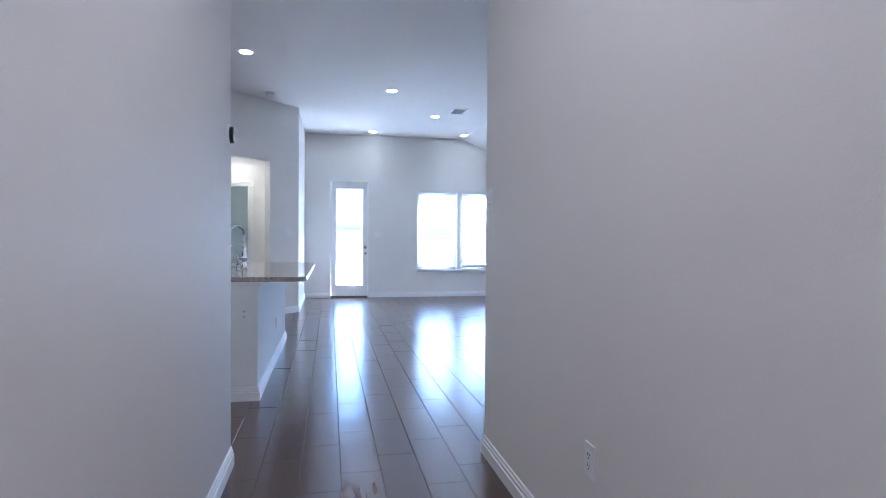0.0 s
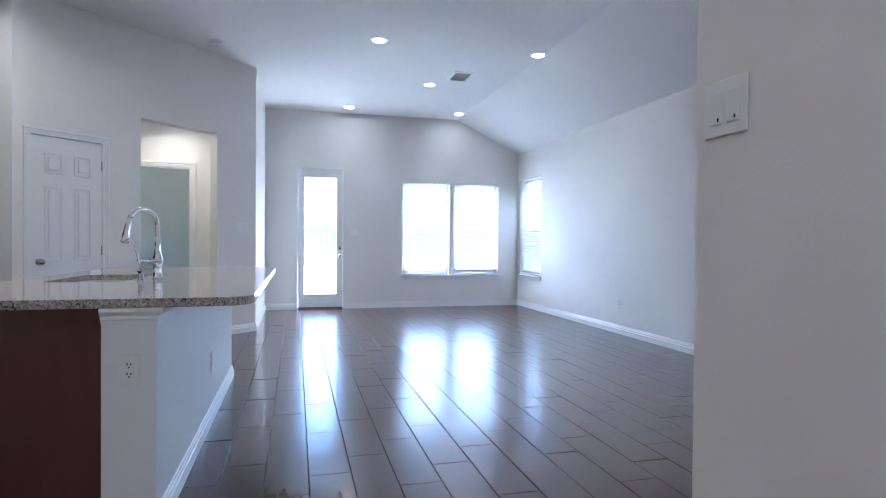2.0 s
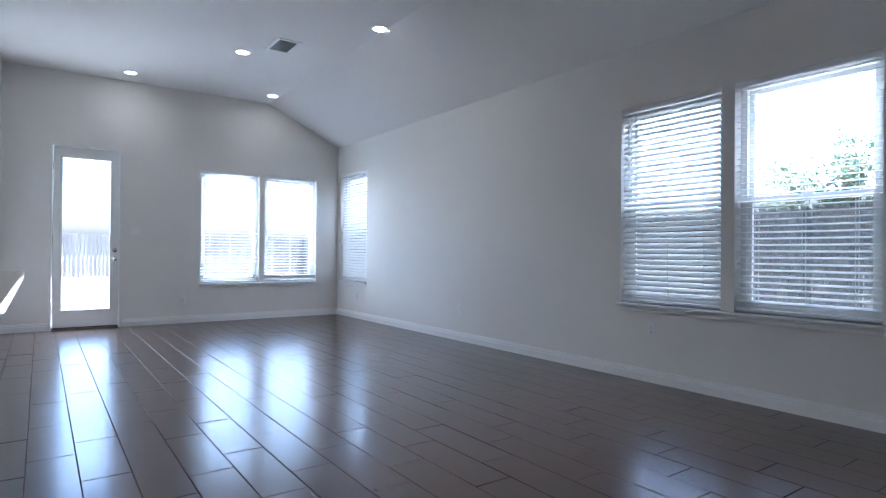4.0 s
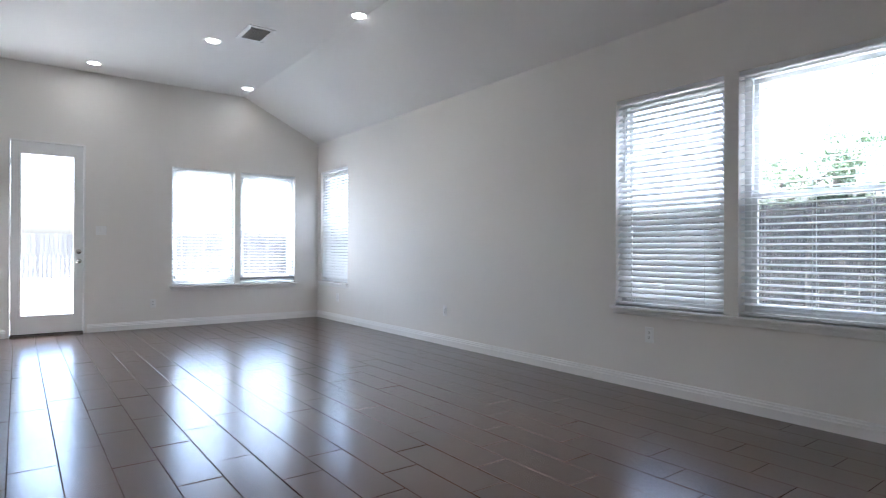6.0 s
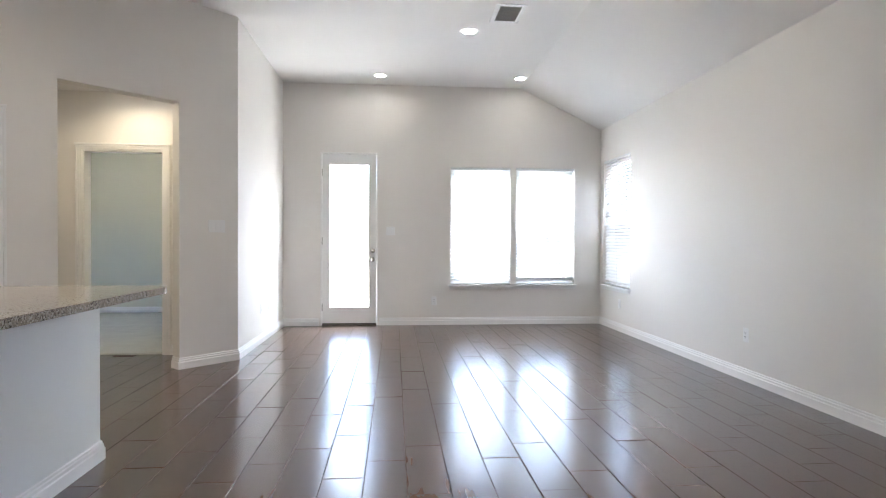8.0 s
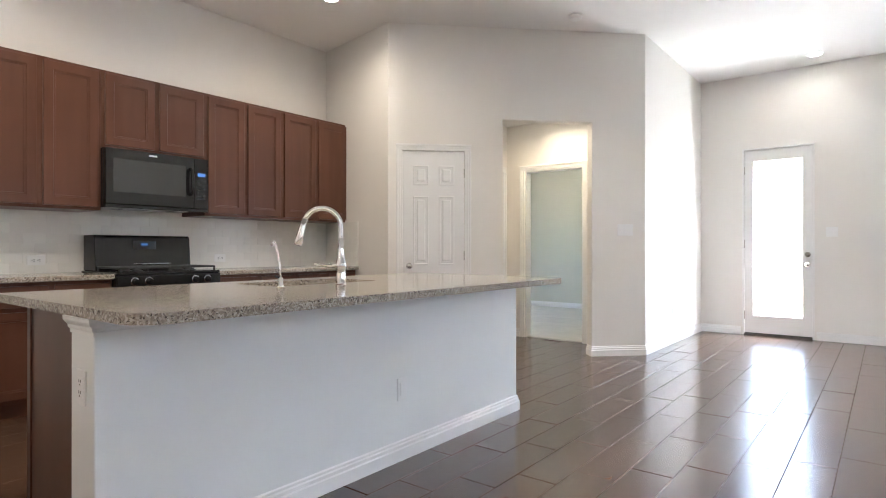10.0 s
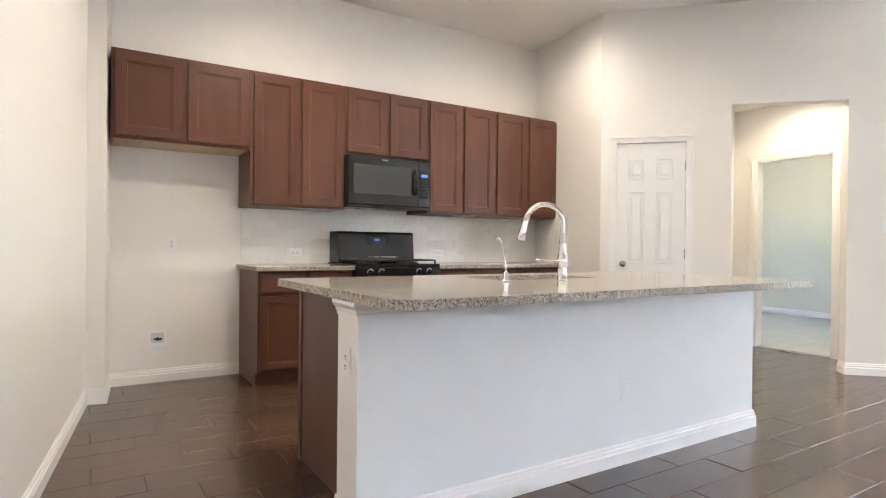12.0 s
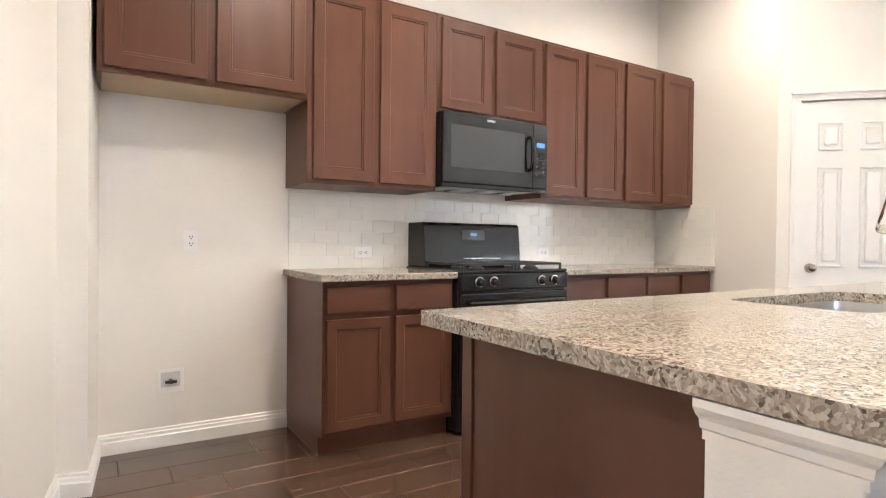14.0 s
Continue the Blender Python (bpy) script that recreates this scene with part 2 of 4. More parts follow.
DUCT = mat("grey duct", (0.58, 0.58, 0.60), 0.6, var=0.04)
VINYL = mat("white vinyl window frame", (0.78, 0.79, 0.79), 0.4, var=0.012, scale=5)
SLAT = mat("white blind slat", (0.78, 0.80, 0.81), 0.42, var=0.012, scale=7)
CORD = mat("white cord", (0.74, 0.75, 0.75), 0.7, var=0.03, scale=30)
SILLM = mat("dark bronze threshold", (0.15, 0.14, 0.13), 0.45, metal=0.6, var=0.08)
BLUEGLOW = glow_mat("blue clock display", (0.10, 0.35, 1.0), 0.02, 0.03)
LAMPGLOW = glow_mat("recessed lamp diffuser", (1.0, 0.93, 0.84), 3.2)
GLASS = glass_mat("window glass")
FENCEM = wood("weathered fence board", (0.050, 0.051, 0.051), (0.096, 0.097, 0.095), 0.8, along='Z', stretch=10, scale=2.0, bump=0.3, rnd=0.18)
GRASS = mat("pale bare soil", (0.34, 0.31, 0.26), 0.9, var=0.22, scale=2.0, grain=0.3, grain_scale=60, bump=0.6, bump_scale=90)
CONCRETE = mat("pale concrete", (0.50, 0.49, 0.46), 0.85, var=0.08, scale=2, grain=0.06, bump=0.2)
LEAF = mat("green leaves", (0.075, 0.12, 0.045), 0.6, var=0.25, scale=3)
BARK = mat("grey bark", (0.16, 0.13, 0.10), 0.9, var=0.2, scale=12, bump=0.5)
ROOFM = mat("dark roof", (0.06, 0.065, 0.075), 0.8, var=0.15, scale=10, bump=0.4)

# ---- building helpers ----


def link(name, bm, material, parent=None, label="", smooth=False):
    me = bpy.data.meshes.new(name)
    bmesh.ops.recalc_face_normals(bm, faces=bm.faces)
    bm.to_mesh(me)
    bm.free()
    if smooth:
        for poly in me.polygons:
            poly.use_smooth = True
    mats = material if isinstance(material, (list, tuple)) else [material]
    for mm in mats:
        me.materials.append(mm)
    ob = new(name, me)
    if parent is not None:
        ob.parent = parent
    if label:
        ob["label"] = label
    return ob


def part(name, bm, material, parent, label="", smooth=False):
    return link(name, bm, material, parent, label, smooth)


def thing(name, m, label, category, group="", kind=""):
    ob = new(name)
    ob.empty_display_size = 0.05
    ob.matrix_world = m
    return tagged(ob, label, category, group, kind)


def box(x0, x1, y0, y1, z0, z1, bev=0.0, seg=2, bm=None):
    own = bm or bmesh.new()
    t = bmesh.new() if bm else own
    bmesh.ops.create_cube(t, size=1.0)
    bmesh.ops.transform(t, verts=t.verts, matrix=Matrix.Translation(((x0 + x1) / 2, (y0 + y1) / 2, (z0 + z1) / 2)) @ Matrix.Diagonal((abs(x1 - x0), abs(y1 - y0), abs(z1 - z0), 1)))
    if bev:
        bmesh.ops.bevel(t, geom=list(t.edges), offset=bev, segments=seg, profile=0.5, affect='EDGES')
    if bm:
        me = bpy.data.meshes.new("tmp")
        t.to_mesh(me)
        t.free()
        bm.from_mesh(me)
        bpy.data.meshes.remove(me)
    return own


def cyl(r, depth, m=None, seg=24, r2=None, bm=None, bev=0.0):
    own = bm or bmesh.new()
    t = bmesh.new() if bm else own
    bmesh.ops.create_cone(t, cap_ends=True, segments=seg, radius1=r, radius2=r if r2 is None else r2, depth=depth)
    if bev:
        caps = [e for e in t.edges if len({round(v.co.z, 5) for v in e.verts}) == 1]
        bmesh.ops.bevel(t, geom=caps, offset=bev, segments=2, profile=0.5, affect='EDGES')
    if m is not None:
        bmesh.ops.transform(t, verts=t.verts, matrix=m)
    if bm:
        me = bpy.data.meshes.new("tmp")
        t.to_mesh(me)
        t.free()
        bm.from_mesh(me)
        bpy.data.meshes.remove(me)
    return own


def lathe(profile, seg=28):
    """A round body from (radius, z) pairs."""
    bm = bmesh.new()
    rings = []
    for r, z in profile:
        rings.append([bm.verts.new((r * math.cos(2 * math.pi * k / seg), r * math.sin(2 * math.pi * k / seg), z)) for k in range(seg)])
    for a, b in zip(rings, rings[1:]):
        for k in range(seg):
            bm.faces.new((a[k], a[(k + 1) % seg], b[(k + 1) % seg], b[k]))
    bm.faces.new(rings[0])
    bm.faces.new(rings[-1])
    return bm


def tube(points, radii, seg=14):
    """A round bar along points."""
    bm = bmesh.new()
    rings = []
    pts = [Vector(p) for p in points]
    if not isinstance(radii, (list, tuple)):
        radii = [radii] * len(pts)
    ref = None
    for i, p in enumerate(pts):
        d = (pts[min(i + 1, len(pts) - 1)] - pts[max(i - 1, 0)]).normalized()
        if ref is None:
            ref = d.orthogonal().normalized()
        u = (ref - d * ref.dot(d)).normalized()
        ref = u
        w = d.cross(u)
        rings.append([bm.verts.new(p + radii[i] * (math.cos(2 * math.pi * k / seg) * u + math.sin(2 * math.pi * k / seg) * w)) for k in range(seg)])
    for a, b in zip(rings, rings[1:]):
        for k in range(seg):
            bm.faces.new((a[k], a[(k + 1) % seg], b[(k + 1) % seg], b[k]))
    bm.faces.new(rings[0])
    bm.faces.new(rings[-1])
    return bm


def prism(outline, z0, z1, bev_vertical=0.0):
    """A flat-topped body over an outline on the floor; bev_vertical rounds its upright edges."""
    bm = bmesh.new()
    vs = [bm.verts.new((x, y, z0)) for x, y in outline]
    f = bm.faces.new(vs)
    top = bmesh.ops.extrude_face_region(bm, geom=[f])
    bmesh.ops.translate(bm, verts=[g for g in top["geom"] if isinstance(g, bmesh.types.BMVert)], vec=(0, 0, z1 - z0))
    if bev_vertical:
        up = [e for e in bm.edges if abs(e.verts[0].co.z - e.verts[1].co.z) > 1e-4]
        bmesh.ops.bevel(bm, geom=up, offset=bev_vertical, segments=5, profile=0.5, affect='EDGES')
    return bm


def sweep(path, profile, cap=True):
    """A moulding along a floor line with the room on its left: profile in (distance from the wall, height)."""
    bm = bmesh.new()
    pts = [Vector(p) for p in path]
    rings = []
    for i, p in enumerate(pts):
        d0 = (p - pts[i - 1]).normalized() if i else None
        d1 = (pts[i + 1] - p).normalized() if i + 1 < len(pts) else None
        n0 = Vector((-d0.y, d0.x)) if d0 else None
        n1 = Vector((-d1.y, d1.x)) if d1 else None
        if n0 and n1:
            n = (n0 + n1).normalized()
            n = n / max(0.3, n.dot(n0))
        else:
            n = n0 or n1
        rings.append([bm.verts.new((p.x + n.x * o, p.y + n.y * o, z)) for o, z in profile])
    k = len(profile)
    for a, b in zip(rings, rings[1:]):
        for j in range(k):
            bm.faces.new((a[j], a[(j + 1) % k], b[(j + 1) % k], b[j]))
    if cap:
        bm.faces.new(rings[0])
        bm.faces.new(rings[-1])
    return bm


BASE_PROFILE = [(0, 0), (0.017, 0), (0.017, 0.060), (0.012, 0.066), (0.012, 0.080), (0.007, 0.086), (0.007, 0.096), (0.003, 0.101), (0, 0.101)]


def wall(name, a, b, thick, z0, z1, openings=(), material=None, label="painted drywall wall", back=None):
    """A wall whose room face runs from a to b, with its thickness to the left of that line where thick is positive."""
    a, b = Vector(a), Vector(b)
    length = (b - a).length
    ang = math.degrees(math.atan2(b.y - a.y, b.x - a.x))
    bm = bmesh.new()
    lo, hi = min(0, thick), max(0, thick)
    s = 0.0
    for o0, o1, oz0, oz1 in sorted(openings):
        if o0 > s:
            box(s, o0, lo, hi, z0, z1, bm=bm)
        if oz0 > z0:
            box(o0, o1, lo, hi, z0, oz0, bm=bm)
        if oz1 < z1:
            box(o0, o1, lo, hi, oz1, z1, bm=bm)
        s = o1
    if s < length:
        box(s, length, lo, hi, z0, z1, bm=bm)
    bmesh.ops.remove_doubles(bm, verts=bm.verts, dist=1e-5)
    ob = link(name, bm, material or PAINT)
    ob.matrix_world = pose(a.x, a.y, 0, 0, 0, ang)
    return tagged(ob, label, "wall", kind="structure")


# ---- the large structure ----
EX, NY, WX = 3.945, 11.34, -3.44     # east wall, north wall, kitchen west wall
ZC, ZE = 3.285, 2.73                  # ceiling, its height at the east wall
SX = 2.78                            # where the ceiling begins to slope
D45 = (Vector((-2.31, 7.285)), Vector((-0.452, 9.135)))   # angled wall
LEN45 = (D45[1] - D45[0]).length
DIR45 = (D45[1] - D45[0]).normalized()
ANG45 = math.degrees(math.atan2(DIR45.y, DIR45.x))


def on45(s, out=0.0, z=0.0):
    """A place on the angled wall, s metres along it and out metres into the room, turned to face the room."""
    p = D45[0] + DIR45 * s
    n = Vector((DIR45.y, -DIR45.x))
    return pose(p.x + n.x * out, p.y + n.y * out, z, 0, 0, ANG45)


# windows: (start, end, bottom, top)
NWIN = [(1.818, 2.658, 0.552, 2.178), (2.735, 3.570, 0.552, 2.178)]
EWIN = [(3.905, 4.774, 0.622, 2.238), (4.870, 5.735, 0.622, 2.238)]
SWIN = [(10.32, 11.22, 0.565, 2.265)]
DOOR = (0.045, 0.819, 0.0, 2.355)

# hall walls and the south side of the kitchen, with the nib of the refrigerator space
HE, HW, HY = 0.888, -0.458, 2.735
SK0, SKB, SK1, SK2, SK3 = (HW, 2.79), (-0.62, 2.905), (-2.995, 3.180), (-2.965, 3.290), (WX - 0.16, 3.345)
wall("wall_north", (-0.452, NY), (EX + 0.16, NY), 0.16, 0, 3.36, [(w[0] + 0.452, w[1] + 0.452, w[2], w[3]) for w in NWIN] + [(DOOR[0] + 0.452, DOOR[1] + 0.452, 0, DOOR[3])], label="pale painted drywall wall with door and windows")
wall("wall_east", (EX, 2.575), (EX, NY), -0.16, 0, 2.84, [(w[0] - 2.575, w[1] - 2.575, w[2], w[3]) for w in EWIN + SWIN], label="pale painted drywall wall with windows")
link_hall = link("wall_south_living", prism([(HE, -2.0), (HE, HY), (EX, HY), (EX, HY - 0.16), (HE + 0.16, HY - 0.16), (HE + 0.16, -2.0)], 0, 3.36), PAINT)
tagged(link_hall, "pale painted drywall wall of the hall", "wall", kind="structure")
hw = link("wall_south_kitchen", prism([(HW, -2.0), SK0, SKB, SK1, SK2, SK3, (WX - 0.16, 3.0), (HW - 0.16, 2.70), (HW - 0.16, -2.0)], 0, 3.36), PAINT)
tagged(hw, "pale painted drywall wall beside the kitchen", "wall", kind="structure")
wall("wall_hall_end", (-0.7, -2.0), (1.1, -2.0), -0.15, 0, 3.36, label="plain painted wall closing the hall")
wall("wall_west", (WX, 7.470), (WX, 3.15), -0.16, 0, 3.36, label="warm white painted kitchen wall")
wr = link("wall_return", prism([(WX - 0.16, 7.492), (WX, 7.470), (-2.31, 7.285), (-2.31, 7.46), (WX - 0.16, 7.62)], 0, 3.36), PAINT)
tagged(wr, "warm white painted wall beside the pantry", "wall", kind="structure")
PAN = (0.140, 0.750)      # pantry door opening along the angled wall
OPN = (1.132, 2.056)      # cased-free opening along it
wall("wall_angled", D45[0], D45[1], 0.125, 0, 3.36, [(PAN[0], PAN[1], 0, 2.048), (OPN[0], OPN[1], 0, 2.372)], label="angled painted wall with a pantry door and an opening")
ww = link("wall_west_living", prism([(-0.452, 9.135), (-0.452, NY + 0.16), (-0.59, NY + 0.16), (-0.59, 9.13), (-0.54, 9.047)], 0, 3.36), PAINT)
tagged(ww, "pale painted drywall wall", "wall", kind="structure")
# small passage behind the opening, and the bedroom beyond it
NKY = 9.42
wall("wall_passage_north", (-2.4, NKY), (-0.59, NKY), 0.12, 0, 2.62, [(0.375, 1.15, 0, 2.045)], label="warm lit wall with a cased bedroom doorway")
wall("wall_passage_west", (-2.28, 7.5), (-2.28, NKY), 0.12, 0, 2.62, label="warm lit passage wall")
cp = link("ceiling_passage", prism([(-2.30, 7.47), (-0.59, 9.17), (-0.59, NKY + 0.12), (-2.40, NKY + 0.12), (-2.40, 7.47)], 2.62, 2.70), CEIL)
tagged(cp, "white painted passage ceiling", "ceiling", kind="structure")
wall("wall_bedroom_north", (-4.5, 12.9), (-0.6, 12.9), 0.12, 0, 2.62, material=BEDROOM, label="grey green bedroom wall")
# the opening here is unseen, cut to let sky light in
wall("wall_bedroom_west", (-4.5, NKY), (-4.5, 12.9), 0.12, 0, 2.62, [(1.1, 2.0, 0.85, 2.1)], material=BEDROOM, label="grey green bedroom wall")
wall("wall_bedroom_east", (-0.594, NKY + 0.12), (-0.594, 12.9), -0.004 + 0.1, 0, 2.62, material=BEDROOM, label="grey green bedroom wall")
wall("wall_bedroom_south", (-4.5, NKY + 0.124), (-2.03, NKY + 0.124), 0.004, 0, 2.62, material=BEDROOM, label="grey green bedroom wall")
cb = link("ceiling_bedroom", box(-4.6, -0.6, NKY + 0.12, 13.0, 2.62, 2.72), CEIL)
tagged(cb, "white painted bedroom ceiling", "ceiling", kind="structure")
cf = link("carpet", box(-4.6, -0.59, NKY + 0.03, 12.9, -0.05, 0.012), CARPET)
tagged(cf, "pale beige bedroom carpet", "carpet", kind="structure")
bmc = prism([(WX - 0.2, -2.1), (SX, -2.1), (SX, NY + 0.16), (WX - 0.2, NY + 0.16)], ZC, ZC + 0.1)
vs = [bmc.verts.new(c) for c in ((SX, -2.1, ZC), (EX + 0.16, -2.1, ZE - 0.076), (EX + 0.16, NY + 0.16, ZE - 0.076), (SX, NY + 0.16, ZC), (SX, -2.1, ZC + 0.1), (EX + 0.16, -2.1, ZE + 0.02), (EX + 0.16, NY + 0.16, ZE + 0.02), (SX, NY + 0.16, ZC + 0.1))]
for q in ((0, 1, 2, 3), (4, 5, 6, 7), (1, 2, 6, 5), (0, 1, 5, 4), (2, 3, 7, 6)):
    bmc.faces.new([vs[k] for k in q])
ce = link("ceiling", bmc, CEIL)
tagged(ce, "white textured ceiling, vaulted down to the window wall", "ceiling", kind="structure")

# baseboards
for k, path in enumerate([
        [(HE, -1.98), (HE, HY), (EX, HY), (EX, NY), (DOOR[1] + 0.02, NY)],
        [(DOOR[0] - 0.02, NY), (-0.452, NY), (-0.452, 9.135), tuple(D45[0] + DIR45 * OPN[1]), tuple(D45[0] + DIR45 * OPN[1] + Vector((-DIR45.y, DIR45.x)) * 0.125)],
        [tuple(D45[0] + DIR45 * OPN[0] + Vector((-DIR45.y, DIR45.x)) * 0.125), tuple(D45[0] + DIR45 * OPN[0]), tuple(D45[0] + DIR45 * (PAN[1] + 0.065))],
        [(WX, 4.257), (WX, 3.3275), SK2, SK1, SKB, SK0, (HW, -1.98)],
        [(-0.594, NKY), (-1.185, NKY)],
        [(-2.09, NKY), (-2.28, NKY), (-2.28, 9.40)],
        [(-0.60, 12.9), (-4.4, 12.9)]]):
    b = link("baseboard_%d" % (k + 1), sweep(path, BASE_PROFILE), TRIM)
    tagged(b, "white stepped wooden baseboard", "baseboard", kind="structure")


def casing(name, m, w, h, parent_label, width=0.062):
    """Door casing round an opening of width w and height h, standing proud of the wall towards -y of m."""
    t = thing(name, m, parent_label, "door casing", kind="structure")
    for nm, (x0, x1, z0, z1) in (("side_casing", (-width, 0, 0, h)), ("side_casing", (w, w + width, 0, h)), ("head_casing", (-width, w + width, h, h + width))):
        bm = box(x0, x1, -0.012, 0.0, z0, z1, 0.002)
        if nm == "side_casing":
            xo = (x0, x0 + 0.02) if x0 < 0 else (x1 - 0.02, x1)
            box(xo[0], xo[1], -0.020, -0.011, z0, z1, 0.003, bm=bm)
            mid = (x0 + x1) / 2
            box(mid - 0.008, mid + 0.008, -0.016, -0.011, z0, z1, 0.002, bm=bm)
        else:
            box(x0 - 0.004, x1 + 0.004, -0.022, -0.011, z1 - 0.02, z1, 0.003, bm=bm)
            box(x0, x1, -0.016, -0.011, z0 + 0.024, z0 + 0.036, 0.002, bm=bm)
        part(nm, bm, TRIM, t)
    return t


def knob_bm(r=0.027):
    return lathe([(0.031, 0), (0.031, 0.006), (0.012, 0.010), (0.011, 0.030), (0.019, 0.036), (r, 0.046), (r, 0.056), (0.018, 0.066), (0.006, 0.069)], 24)


# ---- pantry door, six panels ----
def six_panel_door(name, m, w, h, label):
    t = thing(name, m, label, "door", kind="structure")
    bm = box(0.003, w - 0.003, 0.0, 0.035, 0.008, h - 0.003, 0.002)
    slab = part("door_slab", bm, DOORW, t)
    st, mid = 0.105, 0.10
    pw = (w - 2 * st - mid) / 2
    rows = [(0.22, 0.74), (0.93, 1.60), (1.71, 1.90)]
    for c in range(2):
        x0 = st + c * (pw + mid)
        for z0, z1 in rows:
            rim = bmesh.new()
            for a, b2, c0, c1 in ((x0, x0 + pw, z0, z0 + 0.014), (x0, x0 + pw, z1 - 0.014, z1), (x0, x0 + 0.014, z0, z1), (x0 + pw - 0.014, x0 + pw, z0, z1)):
                box(a, b2, -0.012, 0.001, c0, c1, 0.004, bm=rim)
            box(x0 + 0.032, x0 + pw - 0.032, -0.015, 0.001, z0 + 0.034, z1 - 0.034, 0.011, bm=rim)
            part("door_panel", rim, DOORW, slab)
    kb = knob_bm()
    bmesh.ops.transform(kb, verts=kb.verts, matrix=pose(0.065, 0, 0.92, 90, 0, 0))
    part("door_knob", kb, NICKEL, t, "satin nickel door knob", True)
    for z in (0.22, 1.02, 1.83):
        part("hinge", cyl(0.006, 0.09, pose(w - 0.004, -0.006, z), 10), NICKEL, t)
    return t


pw_ = PAN[1] - PAN[0]
six_panel_door("door_pantry", on45(PAN[0], -0.004), pw_, 2.046, "closed white six-panel pantry door with nickel knob")
casing("pantry_casing", on45(PAN[0]), pw_, 2.048, "white moulded casing round the pantry door")
pj = link("pantry_back", box(-0.02, pw_ + 0.02, 0.126, 0.14, 0, 2.1), PAINT)
pj.matrix_world = on45(PAN[0])
tagged(pj, "plain painted backing inside the pantry", "wall", kind="structure")
casing("bedroom_casing", pose(-2.025, NKY, 0), 0.775, 2.045, "white moulded casing round the bedroom doorway")
bj = thing("bedroom_jamb", pose(-2.025, NKY, 0), "white wooden door jamb of the bedroom", "door jamb", kind="structure")
for x0, x1, z0, z1 in ((0, 0.018, 0, 2.045), (0.757, 0.775, 0, 2.045), (0.018, 0.757, 2.027, 2.045)):
    part("jamb", box(x0, x1, -0.002, 0.122, z0, z1, 0.001), TRIM, bj)
casing("passage_casing", pose(-2.28, 8.52, 0, 0, 0, 90), 0.80, 2.045, "white moulded casing on the passage wall")

# ---- exterior glass door ----
gd = thing("door_garden", pose(DOOR[0], NY, 0), "white exterior door with one tall glass pane, closed", "door", kind="structure")
dw, dh = DOOR[1] - DOOR[0], DOOR[3]
for x0, x1, z0, z1 in ((0, 0.02, 0, dh), (dw - 0.02, dw, 0, dh), (0.02, dw - 0.02, dh - 0.02, dh)):
    part("door_frame", box(x0, x1, -0.012, 0.15, z0, z1, 0.002), TRIM, gd)
sb = bmesh.new()
gx0, gx1, gz0, gz1 = 0.108, 0.666, 0.235, 2.205
for x0, x1, z0, z1 in ((0.023, gx0, 0.02, dh - 0.023), (gx1, dw - 0.023, 0.02, dh - 0.023), (gx0, gx1, 0.02, gz0), (gx0, gx1, gz1, dh - 0.023)):
    box(x0, x1, 0.012, 0.056, z0, z1, bm=sb)
slab = part("door_slab", sb, DOORW, gd)
lf = bmesh.new()
for x0, x1, z0, z1 in ((gx0 - 0.012, gx0 + 0.016, gz0 - 0.012, gz1 + 0.012), (gx1 - 0.016, gx1 + 0.012, gz0 - 0.012, gz1 + 0.012), (gx0 + 0.016, gx1 - 0.016, gz0 - 0.012, gz0 + 0.016), (gx0 + 0.016, gx1 - 0.016, gz1 - 0.016, gz1 + 0.012)):
    box(x0, x1, 0.004, 0.062, z0, z1, 0.003, bm=lf)
part("glazing_bead", lf, DOORW, slab)
gp = part("glass_pane", box(gx0 + 0.01, gx1 - 0.01, 0.030, 0.036, gz0 + 0.01, gz1 - 0.01), GLASS, gd)
gp.visible_shadow = False
kb = knob_bm(0.026)
bmesh.ops.transform(kb, verts=kb.verts, matrix=pose(0.704, 0.012, 0.90, 90, 0, 0))
part("door_knob", kb, NICKEL, gd, "satin nickel door knob", True)
db = lathe([(0.031, 0), (0.031, 0.008), (0.026, 0.013), (0.006, 0.014)], 24)
box(-0.005, 0.005, -0.016, 0.016, 0.013, 0.028, 0.002, bm=db)
bmesh.ops.transform(db, verts=db.verts, matrix=pose(0.704, 0.012, 1.02, 90, 0, 0))
part("deadbolt", db, NICKEL, gd, "satin nickel deadbolt", True)
for z in (0.25, 1.15, 2.08):
    part("hinge", cyl(0.007, 0.10, pose(0.021, 0.004, z), 10), NICKEL, gd)
part("threshold", box(0.02, dw - 0.02, -0.02, 0.15, 0.0, 0.018, 0.003), SILLM, gd, "dark bronze threshold")
part("door_sweep", box(0.024, dw - 0.024, 0.008, 0.056, 0.0185, 0.03), SLOT, gd)


